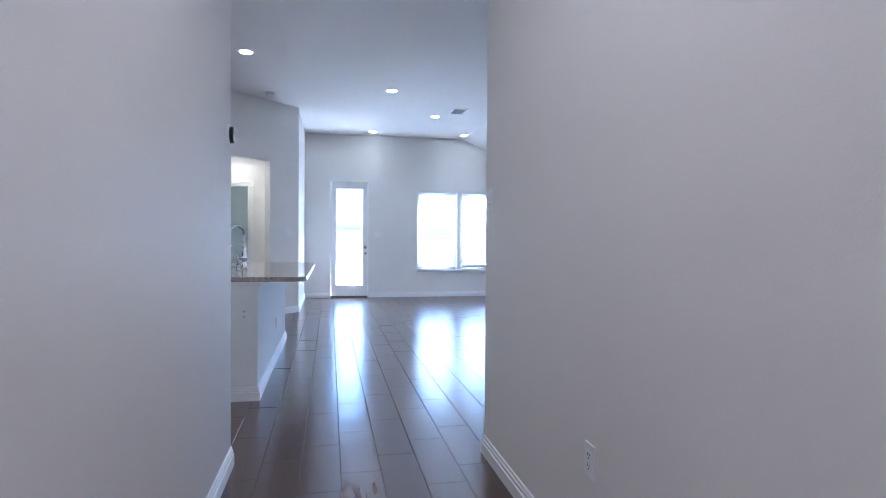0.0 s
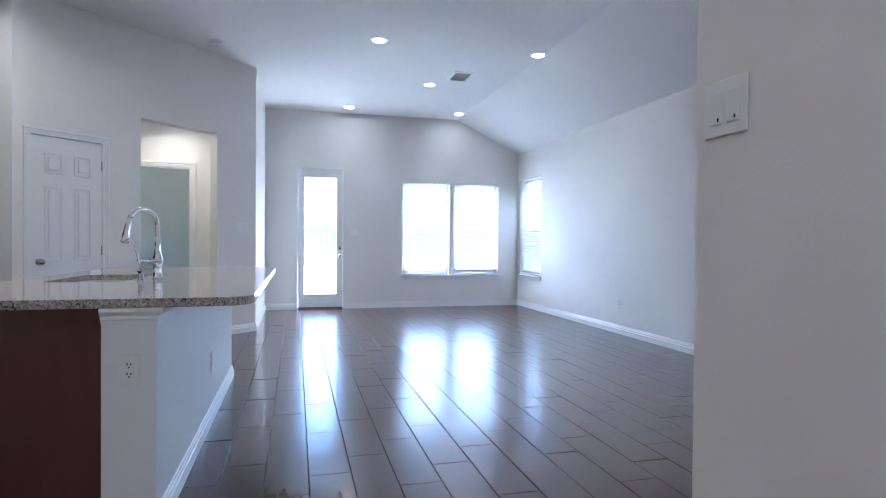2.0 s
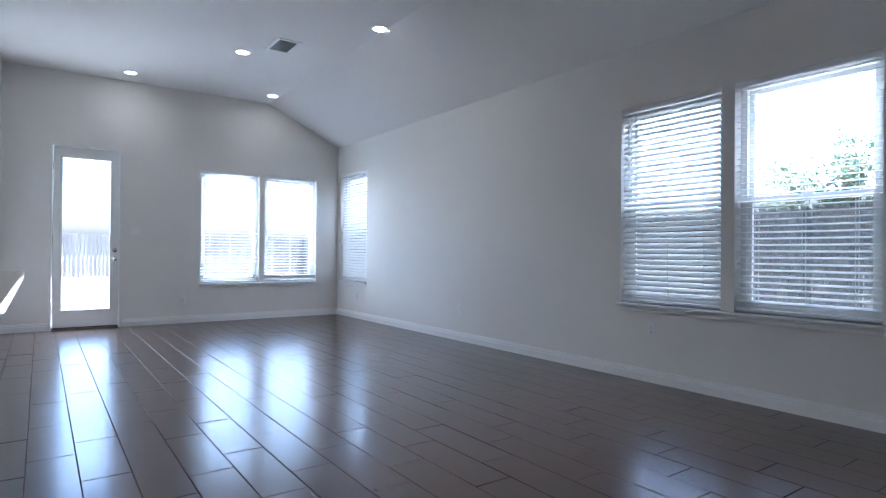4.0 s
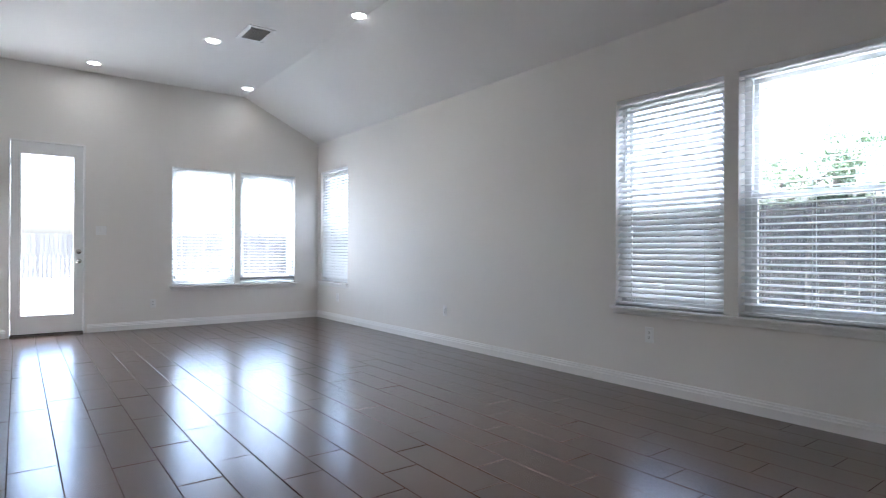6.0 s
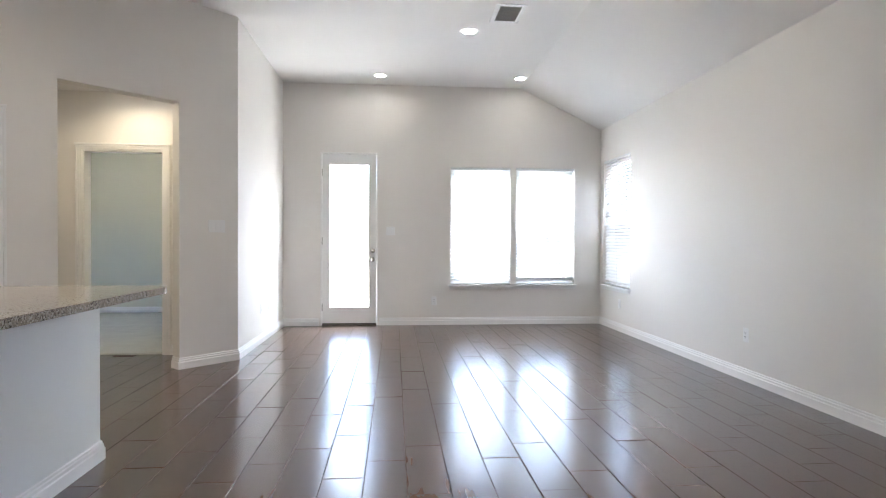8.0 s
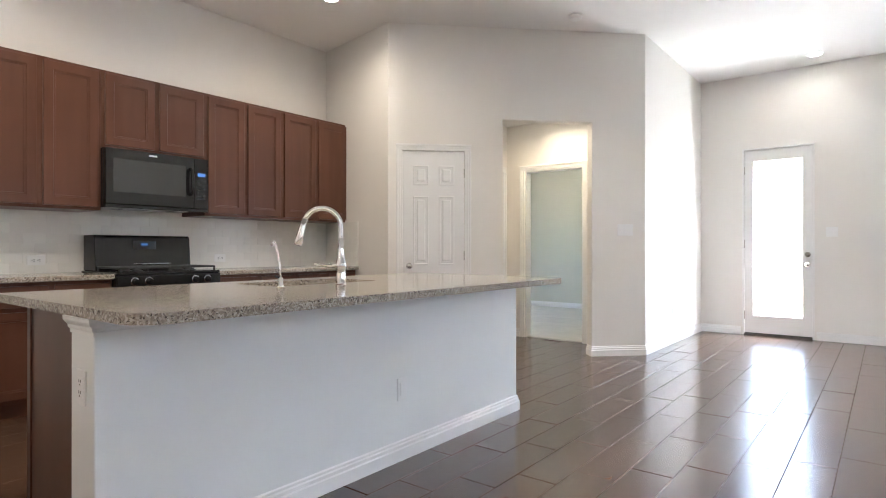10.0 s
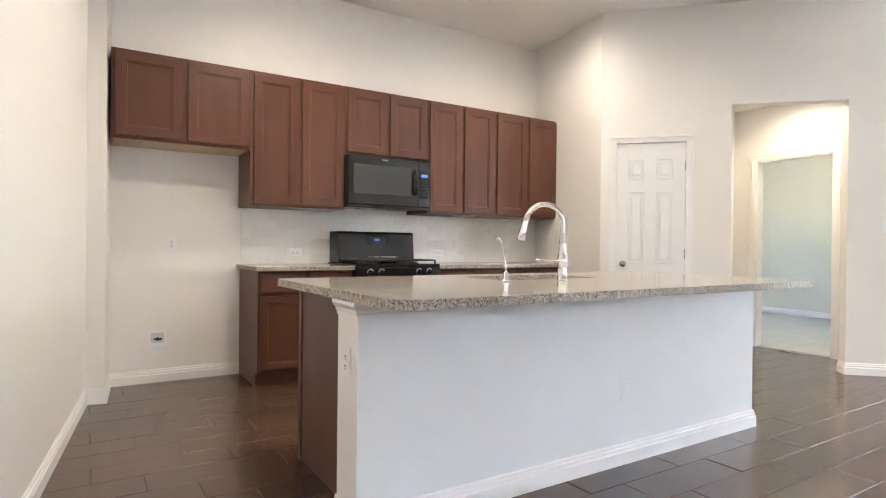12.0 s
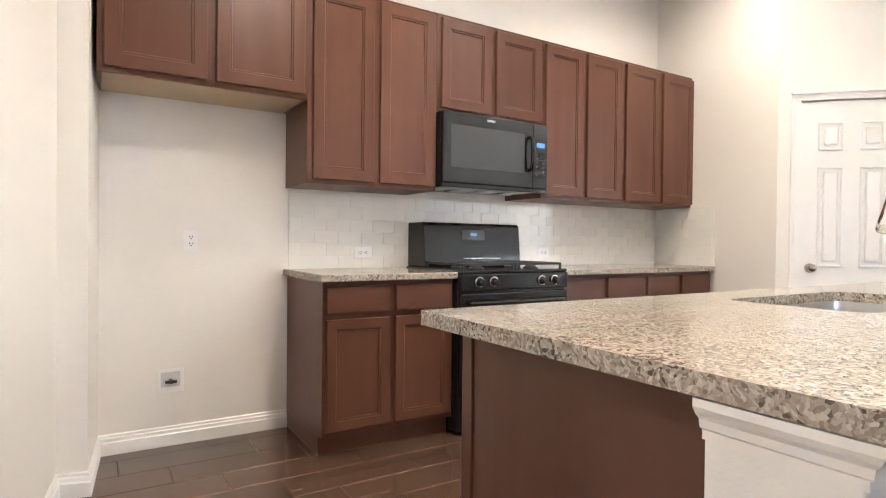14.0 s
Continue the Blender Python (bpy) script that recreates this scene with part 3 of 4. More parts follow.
# ---- windows with blinds ----
def window(name, m, w, z0, z1, label, fixed=False):
    """A double-hung vinyl window in an opening of a wall; m stands at the opening's lower start, with the outside at +y."""
    h = z1 - z0
    t = thing(name, m, label, "window", kind="structure")
    fr = bmesh.new()
    for a, b, c, d in ((0, 0.045, 0, h), (w - 0.045, w, 0, h), (0.045, w - 0.045, 0, 0.05), (0.045, w - 0.045, h - 0.045, h)):
        box(a, b, 0.085, 0.15, c, d, 0.003, bm=fr)
    part("window_frame", fr, VINYL, t)
    midz = h * 0.49
    for nm, y0, c0, c1 in (("sash", 0.10, 0.045, h - 0.04),) if fixed else (("lower_sash", 0.093, 0.045, midz + 0.02), ("upper_sash", 0.122, midz - 0.02, h - 0.04)):
        sa = bmesh.new()
        for a, b, c, d in ((0.04, 0.078, c0, c1), (w - 0.078, w - 0.04, c0, c1), (0.078, w - 0.078, c0, c0 + 0.04), (0.078, w - 0.078, c1 - 0.04, c1)):
            box(a, b, y0, y0 + 0.027, c, d, 0.002, bm=sa)
        s = part(nm, sa, VINYL, t)
        p = part("glass_pane", box(0.07, w - 0.07, y0 + 0.011, y0 + 0.016, c0 + 0.035, c1 - 0.035), GLASS, s)
        p.visible_shadow = False
    if not fixed:
        part("insect_screen", box(0.042, w - 0.042, 0.1575, 0.159, 0.03, midz + 0.01), SCREEN, t, "dark fine insect mesh")
        part("sash_lock", box(w / 2 - 0.03, w / 2 + 0.03, 0.086, 0.10, midz + 0.02, midz + 0.032, 0.003), VINYL, t)
    return t


def blind(name, m, w, h, tilt, label, stack=0, group="", bottom=0.012):
    """A venetian blind that hangs in an opening: head rail, single slats, ladder cords, bottom rail and tilt wand."""
    t = thing(name, m, label, "window blind", group)
    part("head_rail", box(0.006, w - 0.006, 0.012, 0.062, h - 0.030, h - 0.002, 0.003), SLAT, t)
    part("valance", box(0.004, w - 0.004, 0.002, 0.011, h - 0.034, h - 0.002, 0.003), SLAT, t)
    pitch = 0.0435
    bm = bmesh.new()
    cs, sn = math.cos(radians(tilt)), math.sin(radians(tilt))
    ring = []
    for k in range(7):
        u = -0.025 + 0.05 * k / 6
        crown = 0.0035 * (1 - (u / 0.025) ** 2)
        ring.append((u * cs - crown * sn, u * sn + crown * cs))
    up = [[bm.verts.new((x, y, z + 0.0012)) for y, z in ring] for x in (0.008, w - 0.008)]
    dn = [[bm.verts.new((x, y, z - 0.0012)) for y, z in ring] for x in (0.008, w - 0.008)]
    for k in range(6):
        bm.faces.new((up[0][k], up[1][k], up[1][k + 1], up[0][k + 1]))
        bm.faces.new((dn[0][k], dn[1][k], dn[1][k + 1], dn[0][k + 1]))
    for k in (0, 6):
        bm.faces.new((up[0][k], up[1][k], dn[1][k], dn[0][k]))
    for s in (0, 1):
        bm.faces.new(up[s] + dn[s][::-1])
    first = part("slat", bm, SLAT, t, smooth=False)
    base = bottom + 0.03
    zs = [base + 0.012 + 0.006 * k for k in range(stack)]
    z = (zs[-1] if zs else base) + pitch * 0.9
    while z < h - 0.045:
        zs.append(z)
        z += pitch
    first.location = (0, 0.037, zs[0])
    for z in zs[1:]:
        o = new("slat", first.data)
        o.parent = t
        o.location = (0, 0.037, z)
    part("bottom_rail", box(0.006, w - 0.006, 0.014, 0.060, bottom, bottom + 0.018, 0.004), SLAT, t)
    for f in (0.16, 0.5, 0.84) if w > 0.7 else (0.2, 0.8):
        lc = bmesh.new()
        for y in (0.0105, 0.0635):
            box(w * f - 0.0012, w * f + 0.0012, y - 0.0008, y + 0.0008, bottom + 0.01, h - 0.028, bm=lc)
        part("ladder_cord", lc, CORD, t)
    part("tilt_wand", cyl(0.004, 0.55, pose(0.085, 0.0005, h - 0.36), 8), VINYL, t)
    return t


def sill(name, m, x0, x1, label):
    """A stool and a moulded apron under a window."""
    t = thing(name, m, label, "window sill", kind="structure")
    part("stool", box(x0 - 0.03, x1 + 0.03, -0.04, 0.08, -0.022, 0.0, 0.005), TRIM, t)
    ap = box(x0 - 0.012, x1 + 0.012, -0.016, 0.0, -0.062, -0.0225, 0.003)
    box(x0 - 0.018, x1 + 0.018, -0.024, 0.0, -0.036, -0.0225, 0.004, bm=ap)
    part("apron", ap, TRIM, t)
    return t


for k, (a, b, c, d) in enumerate(NWIN):
    window("window_%d" % (k + 1), pose(a, NY, c), b - a, c, d, "white fixed vinyl window looking on the garden", True)
for k, (a, b, c, d) in enumerate(EWIN + SWIN):
    window("window_%d" % (k + 3), pose(EX, b, c, 0, 0, -90), b - a, c, d, "white double-hung vinyl window in the side wall")
(a, b, c, d) = NWIN[0]
blind("venetian_blind", pose(a, NY, c), b - a, d - c, 4, "white venetian blind with open slats", group="window blinds")
(a, b, c, d) = NWIN[1]
blind("venetian_blind", pose(a, NY, c), b - a, d - c, 4, "white venetian blind with open slats bunched at the bottom", stack=9, group="window blinds")
(a, b, c, d) = EWIN[0]
blind("venetian_blind", pose(EX, b, c, 0, 0, -90), b - a, d - c, 13, "white venetian blind with slats lying open", group="window blinds")
(a, b, c, d) = EWIN[1]
blind("venetian_blind", pose(EX, b, c, 0, 0, -90), b - a, d - c, 42, "white venetian blind with tilted slats", group="window blinds")
(a, b, c, d) = SWIN[0]
blind("venetian_blind", pose(EX, b, c, 0, 0, -90), b - a, d - c, 48, "white venetian blind with tilted slats", group="window blinds")
sill("window_sill_1", pose(0, NY, NWIN[0][2]), NWIN[0][0], NWIN[1][1], "white wooden window sill with moulded apron")
sill("window_sill_2", pose(EX, 0, EWIN[0][2], 0, 0, -90), -EWIN[1][1], -EWIN[0][0], "white wooden window sill with moulded apron")
sill("window_sill_3", pose(EX, 0, SWIN[0][2], 0, 0, -90), -SWIN[0][1], -SWIN[0][0], "white wooden window sill with moulded apron")


# ---- recessed lamps, vent, detector ----
def recessed_lamp(m, warm, power):
    t = thing("recessed_lamp", m, "lit white recessed ceiling lamp", "ceiling lamp", "recessed ceiling lamps")
    ring = lathe([(0.062, -0.001), (0.066, -0.006), (0.088, -0.004), (0.092, 0.0)], 32)
    part("trim_ring", ring, PLASTIC, t, smooth=False)
    part("diffuser", cyl(0.062, 0.004, pose(0, 0, -0.0035), 32), LAMPGLOW, t, "glowing white diffuser")
    lamp("recessed_light", 'AREA', m @ pose(0, 0, -0.012), power, warm, shape='DISK', size=0.15, spread=radians(150))
    return t


WARM = (1.0, 0.86, 0.68)
WARM2 = (1.0, 0.83, 0.62)
WARM3 = (1.0, 0.79, 0.49)
HALLW = (1.0, 0.80, 0.67)
# lamps at (-2.34, 4.50) and (0.2, -1.2) are unseen, added for brightness
for x, y, c, pw in ((0.86, 10.90, WARM, 0.05), (2.68, 10.865, WARM, 0.05), (1.80, 9.28, WARM, 0.13), (0.893, 7.768, WARM, 0.13), (2.73, 7.75, WARM, 0.13), (-0.895, 6.46, WARM, 0.36), (-2.34, 6.59, WARM2, 0.42), (-0.895, 4.50, WARM2, 0.9), (-2.34, 4.50, WARM2, 0.4), (0.2, 0.9, HALLW, 0.56), (0.2, -1.2, HALLW, 0.56)):
    recessed_lamp(pose(x, y, ZC), c, pw)
recessed_lamp(pose(-1.45, 8.95, 2.62), WARM3, 0.42)

vent = thing("ceiling_vent", pose(2.10, 8.80, ZC), "white metal ceiling air vent with slats", "air vent")
vf = bmesh.new()
for a, b, c, d in ((-0.14, -0.10, -0.21, 0.21), (0.10, 0.14, -0.21, 0.21), (-0.10, 0.10, -0.21, -0.17), (-0.10, 0.10, 0.17, 0.21)):
    box(a, b, c, d, -0.010, 0.0, 0.002, bm=vf)
part("frame", vf, PLASTIC, vent)
part("backing", box(-0.10, 0.10, -0.17, 0.17, -0.002, -0.0005), DUCT, vent, "dark duct behind the slats")
sl = box(-0.098, 0.098, -0.0085, 0.0085, -0.0008, 0.0008)
bmesh.ops.rotate(sl, verts=sl.verts, cent=(0, 0, 0), matrix=Matrix.Rotation(radians(35), 3, 'X'))
s0 = part("slat", sl, PLASTIC, vent)
for k in range(20):
    o = s0 if k == 0 else new("slat", s0.data)
    o.parent = vent
    o.location = (0, -0.16 + 0.0168 * k, -0.0065)
det = thing("smoke_detector", pose(-0.81, 8.26, ZC), "round white smoke detector on the ceiling", "smoke detector")
part("base", lathe([(0.068, 0.0), (0.068, -0.012), (0.060, -0.014)], 28), PLASTIC, det)
part("cover", lathe([(0.058, -0.014), (0.056, -0.032), (0.045, -0.040), (0.01, -0.042)], 28), PLASTIC, det, smooth=True)


# ---- switches and outlets ----
def plate(name, m, gangs, kind, label, category):
    """A wall plate facing -y of m with its middle at the origin."""
    w = 0.072 + 0.046 * (gangs - 1)
    t = thing(name, m, label, category, group="")
    part("cover_plate", box(-w / 2, w / 2, -0.006, 0.0, -0.058, 0.058, 0.003), PLASTIC, t)
    for g in range(gangs):
        x = (g - (gangs - 1) / 2) * 0.046
        if kind == "switch":
            r = box(x - 0.0165, x + 0.0165, -0.009, -0.005, -0.033, 0.033, 0.002)
            part("rocker", r, PLASTIC, t)
        elif kind == "dimmer":
            part("rocker", box(x - 0.0165, x + 0.0165, -0.009, -0.005, -0.033, 0.033, 0.002), PLASTIC, t)
            part("slider_bar", box(x + 0.008, x + 0.011, -0.011, -0.008, -0.028, -0.02, 0.0005), SLOT, t)
        else:
            part("receptacle", box(x - 0.0165, x + 0.0165, -0.0085, -0.005, -0.033, 0.033, 0.002), PLASTIC, t)
            for z in (-0.018, 0.018):
                so = bmesh.new()
                for dx, dz, ww, hh in ((-0.0065, 0.004, 0.0019, 0.009), (0.0065, 0.004, 0.0019, 0.008), (0, -0.0075, 0.003, 0.005)):
                    box(x + dx - ww, x + dx + ww, -0.0092, -0.0084, z + dz - hh / 2, z + dz + hh / 2, bm=so)
                part("slots", so, SLOT, t)
    return t


def out(m, label="white duplex power outlet with cover plate"):
    return plate("power_outlet", m, 1, "outlet", label, "power outlet")


F_E, F_N, F_W = -90, 0, 90        # turn of a plate on the east, north and west wall
plate("light_switch", pose(HE, 2.645, 1.395, 0, 0, -90), 2, "dimmer", "white two-gang dimmer switch plate in the hall", "light switch")
out(pose(HE, 1.432, 0.455, 0, 0, -90))
out(pose(EX, 5.43, 0.42, 0, 0, F_E))
out(pose(EX, 7.98, 0.38, 0, 0, F_E))
out(pose(EX, 10.63, 0.35, 0, 0, F_E))
out(pose(1.59, NY, 0.33))
plate("light_switch", pose(0.99, NY, 1.29), 2, "switch", "white two-gang rocker switch plate beside the door", "light switch")
out(pose(-0.452, 10.09, 0.38, 0, 0, F_W))
plate("cable_plate", pose(-0.452, 10.44, 0.36, 0, 0, F_W), 1, "switch", "white blank cable plate", "cable plate")
plate("light_switch", on45(2.405, 0, 1.28), 3, "switch", "white three-gang rocker switch plate on the angled wall", "light switch")
plate("light_switch", pose(-0.845, 2.9312, 1.35, 0, 0, 173.39), 1, "switch", "white rocker switch plate", "light switch")
out(pose(WX, 3.746, 1.062, 0, 0, F_W))
wb = thing("water_box", pose(WX, 3.652, 0.335, 0, 0, F_W), "recessed ice maker water box with brass valve", "water box")
part("flange", box(-0.062, 0.062, -0.006, 0, -0.062, 0.062, 0.003), PLASTIC, wb)
part("recess", box(-0.046, 0.046, -0.0085, -0.0055, -0.030, 0.046), DUCT, wb, "grey recess")
vv = cyl(0.012, 0.03, pose(0, -0.02, 0.0, 90, 0, 0), 12)
box(-0.028, 0.028, -0.038, -0.030, -0.008, 0.008, 0.003, bm=vv)
part("valve", vv, BLACKM, wb, "small valve")
out(pose(WX + 0.009, 4.72, 1.0, 0, 0, F_W) @ pose(0, 0, 0, 0, 90, 0))
out(pose(WX + 0.009, 6.18, 1.0, 0, 0, F_W) @ pose(0, 0, 0, 0, 90, 0))
ch = thing("thermostat", pose(HW, 2.70, 1.695, 0, 0, 90), "round thermostat with a dark glass face on the hall wall", "thermostat")
rr = lathe([(0.054, 0), (0.054, 0.010), (0.048, 0.012)], 32)
bmesh.ops.transform(rr, verts=rr.verts, matrix=pose(0, 0, 0, 90, 0, 0))
part("base_ring", rr, PLASTIC, ch)
rr = lathe([(0.042, 0.010), (0.042, 0.026), (0.038, 0.030), (0.01, 0.031)], 32)
bmesh.ops.transform(rr, verts=rr.verts, matrix=pose(0, 0, 0, 90, 0, 0))
part("face", rr, BLACK, ch, "dark glass face")

# ---- kitchen: upper cabinets ----
UF = -3.035            # face of the upper doors


def shaker_door(x, y0, y1, z0, z1, parent, name="door", frame_w=0.055, material=None):
    """A door with a raised frame and a recessed panel in one body, facing +x at x."""
    d = box(x - 0.02, x, y0, y1, z0, z1)
    front = [f for f in d.faces if f.normal.x > 0.9] or [max(d.faces, key=lambda f: f.calc_center_median().x)]
    for thick, depth in ((0.0025, 0.0), (frame_w, 0.0), (0.003, -0.004), (0.009, 0.0), (0.002, -0.005)):
        bmesh.ops.inset_region(d, faces=front, thickness=thick, depth=0.0, use_even_offset=True)
        for v in front[0].verts:
            v.co.x += depth
    rim = [v for v in d.verts if abs(v.co.x - x) < 1e-6 and (abs(v.co.y - y0) < 1e-6 or abs(v.co.y - y1) < 1e-6)]
    for v in rim:
        v.co.x -= 0.002
    return part(name, d, material or CAB, parent)


def upper(y0, y1, z0, z1, label, under=False):
    t = thing("upper_cabinet", pose(0, 0, 0), label, "kitchen cabinet", "upper cabinets")
    part("body", box(WX, UF - 0.021, y0 + 0.0005, y1 - 0.0005, z0, z1, 0.001), CAB, t)
    part("face_frame", box(UF - 0.0225, UF - 0.0205, y0 + 0.0005, y1 - 0.0005, z0 - 0.001, z1 + 0.001), CAB, t)
    mid = (y0 + y1) / 2
    for a, b in ((y0 + 0.026, mid - 0.020), (mid + 0.020, y1 - 0.020)):
        shaker_door(UF, a, b, z0 + 0.022, z1 - 0.022, t)
    if under:
        part("underside", box(WX + 0.01, UF - 0.04, y0 + 0.02, y1 - 0.02, z0 - 0.004, z0 - 0.001), CABUNDER, t, "pale unfinished underside")
    return t


ZT, ZB = 2.405, 1.368
YC = (3.318, 4.243, 5.014, 5.822, 6.596, 7.44)     # joints between the wall cabinets
upper(YC[0], YC[1], 1.792, ZT, "short reddish brown two-door cabinet over the refrigerator space", True)
upper(YC[1], YC[2], ZB, ZT, "tall reddish brown two-door wall cabinet")
upper(YC[2], YC[3], 1.836, ZT, "short reddish brown two-door cabinet over the microwave")
upper(YC[3], YC[4], ZB, ZT, "tall reddish brown two-door wall cabinet")
upper(YC[4], YC[5], ZB, ZT, "tall reddish brown two-door wall cabinet beside the wall")

# ---- microwave ----
mw = thing("microwave", pose(0, 0, 0), "black over-the-range microwave with grey window", "microwave")
M0, M1, MZ0, MZ1, MX = 5.017, 5.818, 1.402, 1.832, -2.985
part("body", box(WX + 0.002, MX - 0.032, M0, M1, MZ0, MZ1, 0.004), BLACK, mw)
mwd = part("door", box(MX - 0.032, MX, M0 + 0.002, 5.692, MZ0 + 0.015, MZ1 - 0.002, 0.006), BLACK, mw)
part("window", box(MX - 0.002, MX + 0.0015, M0 + 0.055, 5.622, MZ0 + 0.105, MZ1 - 0.075, 0.001), MWGLASS, mwd, "grey see-through mesh window")
mwc = part("control_panel", box(MX - 0.032, MX - 0.001, 5.695, M1 - 0.002, MZ0 + 0.015, MZ1 - 0.002, 0.005), BLACK, mw)
part("display", box(MX - 0.002, MX + 0.0005, 5.722, 5.788, MZ1 - 0.15, MZ1 - 0.122), BLUEGLOW, mwc, "small blue lit clock")
bt = bmesh.new()
for r in range(6):
    for c in range(3):
        box(MX - 0.002, MX + 0.0006, 5.716 + 0.027 * c, 5.735 + 0.027 * c, MZ1 - 0.20 - 0.028 * r, MZ1 - 0.186 - 0.028 * r, bm=bt)
part("buttons", bt, DARKGLASS, mwc)
hd = tube([(MX, 5.658, MZ1 - 0.095), (MX + 0.030, 5.658, MZ1 - 0.105), (MX + 0.042, 5.658, MZ1 - 0.15), (MX + 0.045, 5.658, MZ1 - 0.20), (MX + 0.042, 5.658, MZ1 - 0.25), (MX + 0.030, 5.658, MZ1 - 0.295), (MX, 5.658, MZ1 - 0.305)], [0.012, 0.013, 0.014, 0.014, 0.014, 0.013, 0.012], 12)
part("handle", hd, BLACK, mwd, "curved black handle", True)
part("badge", box(MX, MX + 0.0012, 5.33, 5.39, MZ1 - 0.035, MZ1 - 0.022), STEEL, mw, "small silver badge")
gr = bmesh.new()
for k in range(4):
    box(WX + 0.08, MX - 0.06, M0 + 0.05 + 0.19 * k, M0 + 0.17 + 0.19 * k, MZ0 - 0.006, MZ0 - 0.0005, bm=gr)
part("filter_grille", gr, STEEL, mw, "grey grease filter")
part("front_lip", box(MX - 0.10, MX - 0.005, M0 + 0.001, M1 - 0.001, MZ0 - 0.012, MZ0 + 0.014, 0.004), BLACK, mw)

# ---- base cabinets and counter ----
BF, CT = -2.83, 0.905


def drawer_front(x, y0, y1, z0, z1, parent):
    d = box(x - 0.02, x, y0, y1, z0, z1, 0.004)
    return part("drawer_front", d, CABH, parent)


def base_cabinet(y0, y1, label, doors):
    t = thing("base_cabinet", pose(0, 0, 0), label, "kitchen cabinet", "base cabinets")
    part("body", box(WX, BF - 0.021, y0 + 0.0005, y1 - 0.0005, 0.10, 0.868, 0.001), CAB, t)
    part("toe_kick", box(WX, BF - 0.075, y0 + 0.0005, y1 - 0.0005, 0.0, 0.099), CAB, t)
    wd = (y1 - y0) / doors
    for k in range(doors):
        a, b = y0 + wd * k + 0.018, y0 + wd * (k + 1) - 0.018
        drawer_front(BF, a, b, 0.71, 0.845, t)
        d = shaker_door(BF, a, b, 0.13, 0.68, t, frame_w=0.045)
    return t


base_cabinet(4.258, 5.008, "reddish brown base cabinet with two drawers and two doors", 2)
base_cabinet(5.805, 6.61, "reddish brown base cabinet with two drawers and two doors", 2)
base_cabinet(6.61, 7.365, "reddish brown base cabinet with drawers and doors beside the wall", 2)


def slab_top(name, outline, z0, z1, label, r=0.006):
    bm = prism(outline, z0, z1)
    bmesh.ops.bevel(bm, geom=[e for e in bm.edges if abs(e.verts[0].co.z - e.verts[1].co.z) < 1e-6], offset=r, segments=3, profile=0.5, affect='EDGES')
    ob = link(name, bm, GRANITE)
    return tagged(ob, label, "countertop")


slab_top("countertop", [(WX, 4.232), (-2.795, 4.232), (-2.795, 5.006), (WX, 5.006)], 0.87, CT, "speckled beige granite countertop on the base cabinet")
slab_top("countertop", [(WX, 5.804), (-2.795, 5.804), (-2.795, 7.355), (WX, 7.462)], 0.87, CT, "speckled beige granite countertop on the base cabinets")

# ---- gas range ----
rg = thing("gas_range", pose(0, 0, 0), "black freestanding gas range with cast iron grates", "stove")
R0, R1, RX = 5.012, 5.798, -2.765
part("body", box(WX + 0.03, RX - 0.03, R0, R1, 0.02, 0.895, 0.004), BLACK, rg)
part("cooktop", box(WX + 0.03, RX - 0.012, R0 - 0.001, R1 + 0.001, 0.895, 0.915, 0.006), BLACK, rg)
bgp = bmesh.new()
vs = [bgp.verts.new(c) for c in ((WX + 0.015, R0 + 0.02, 0.915), (-3.20, R0 + 0.02, 0.915), (-3.225, R0 + 0.02, 1.175), (-3.24, R0 + 0.02, 1.192), (WX + 0.015, R0 + 0.02, 1.192))]
f = bgp.faces.new(vs)
ex = bmesh.ops.extrude_face_region(bgp, geom=[f])
bmesh.ops.translate(bgp, verts=[g for g in ex["geom"] if isinstance(g, bmesh.types.BMVert)], vec=(0, R1 - R0 - 0.04, 0))
bmesh.ops.bevel(bgp, geom=list(bgp.edges), offset=0.005, segments=2, profile=0.5, affect='EDGES')
bg = part("backguard", bgp, BLACK, rg, "glossy black backguard")
dp = box(-3.221, -3.216, 5.31, 5.49, 1.06, 1.15, 0.001)
part("control_display", dp, DARKGLASS, bg)
part("clock", box(-3.2165, -3.2145, 5.375, 5.425, 1.112, 1.130), BLUEGLOW, bg, "small blue lit clock")
part("vent_slot", box(-3.214, -3.198, 5.31, 5.61, 0.962, 0.970, 0.002), STEEL, bg)
part("control_panel", box(RX - 0.03, RX, R0, R1, 0.80, 0.894, 0.008), BLACK, rg)
for y in (5.13, 5.23, 5.585, 5.685):
    kn = lathe([(0.026, 0), (0.026, 0.004), (0.021, 0.007), (0.019, 0.030), (0.014, 0.034)], 24)
    box(-0.0025, 0.0025, -0.017, 0.017, 0.030, 0.0365, 0.001, bm=kn)
    bmesh.ops.transform(kn, verts=kn.verts, matrix=pose(RX, y, 0.848, 0, 90, 0))
    knob = part("knob", kn, BLACK, rg, "black knob with silver edge")
    rg_ring = lathe([(0.030, 0.0), (0.030, 0.003), (0.026, 0.0045)], 24)
    bmesh.ops.transform(rg_ring, verts=rg_ring.verts, matrix=pose(RX, y, 0.848, 0, 90, 0))
    part("knob_ring", rg_ring, CHROME, knob, "chrome ring")
od = part("oven_door", box(RX - 0.03, RX - 0.002, R0 + 0.004, R1 - 0.004, 0.24, 0.785, 0.006), BLACK, rg)
part("oven_window", box(RX - 0.004, RX - 0.0005, R0 + 0.12, R1 - 0.12, 0.36, 0.64, 0.001), DARKGLASS, od, "dark oven window")
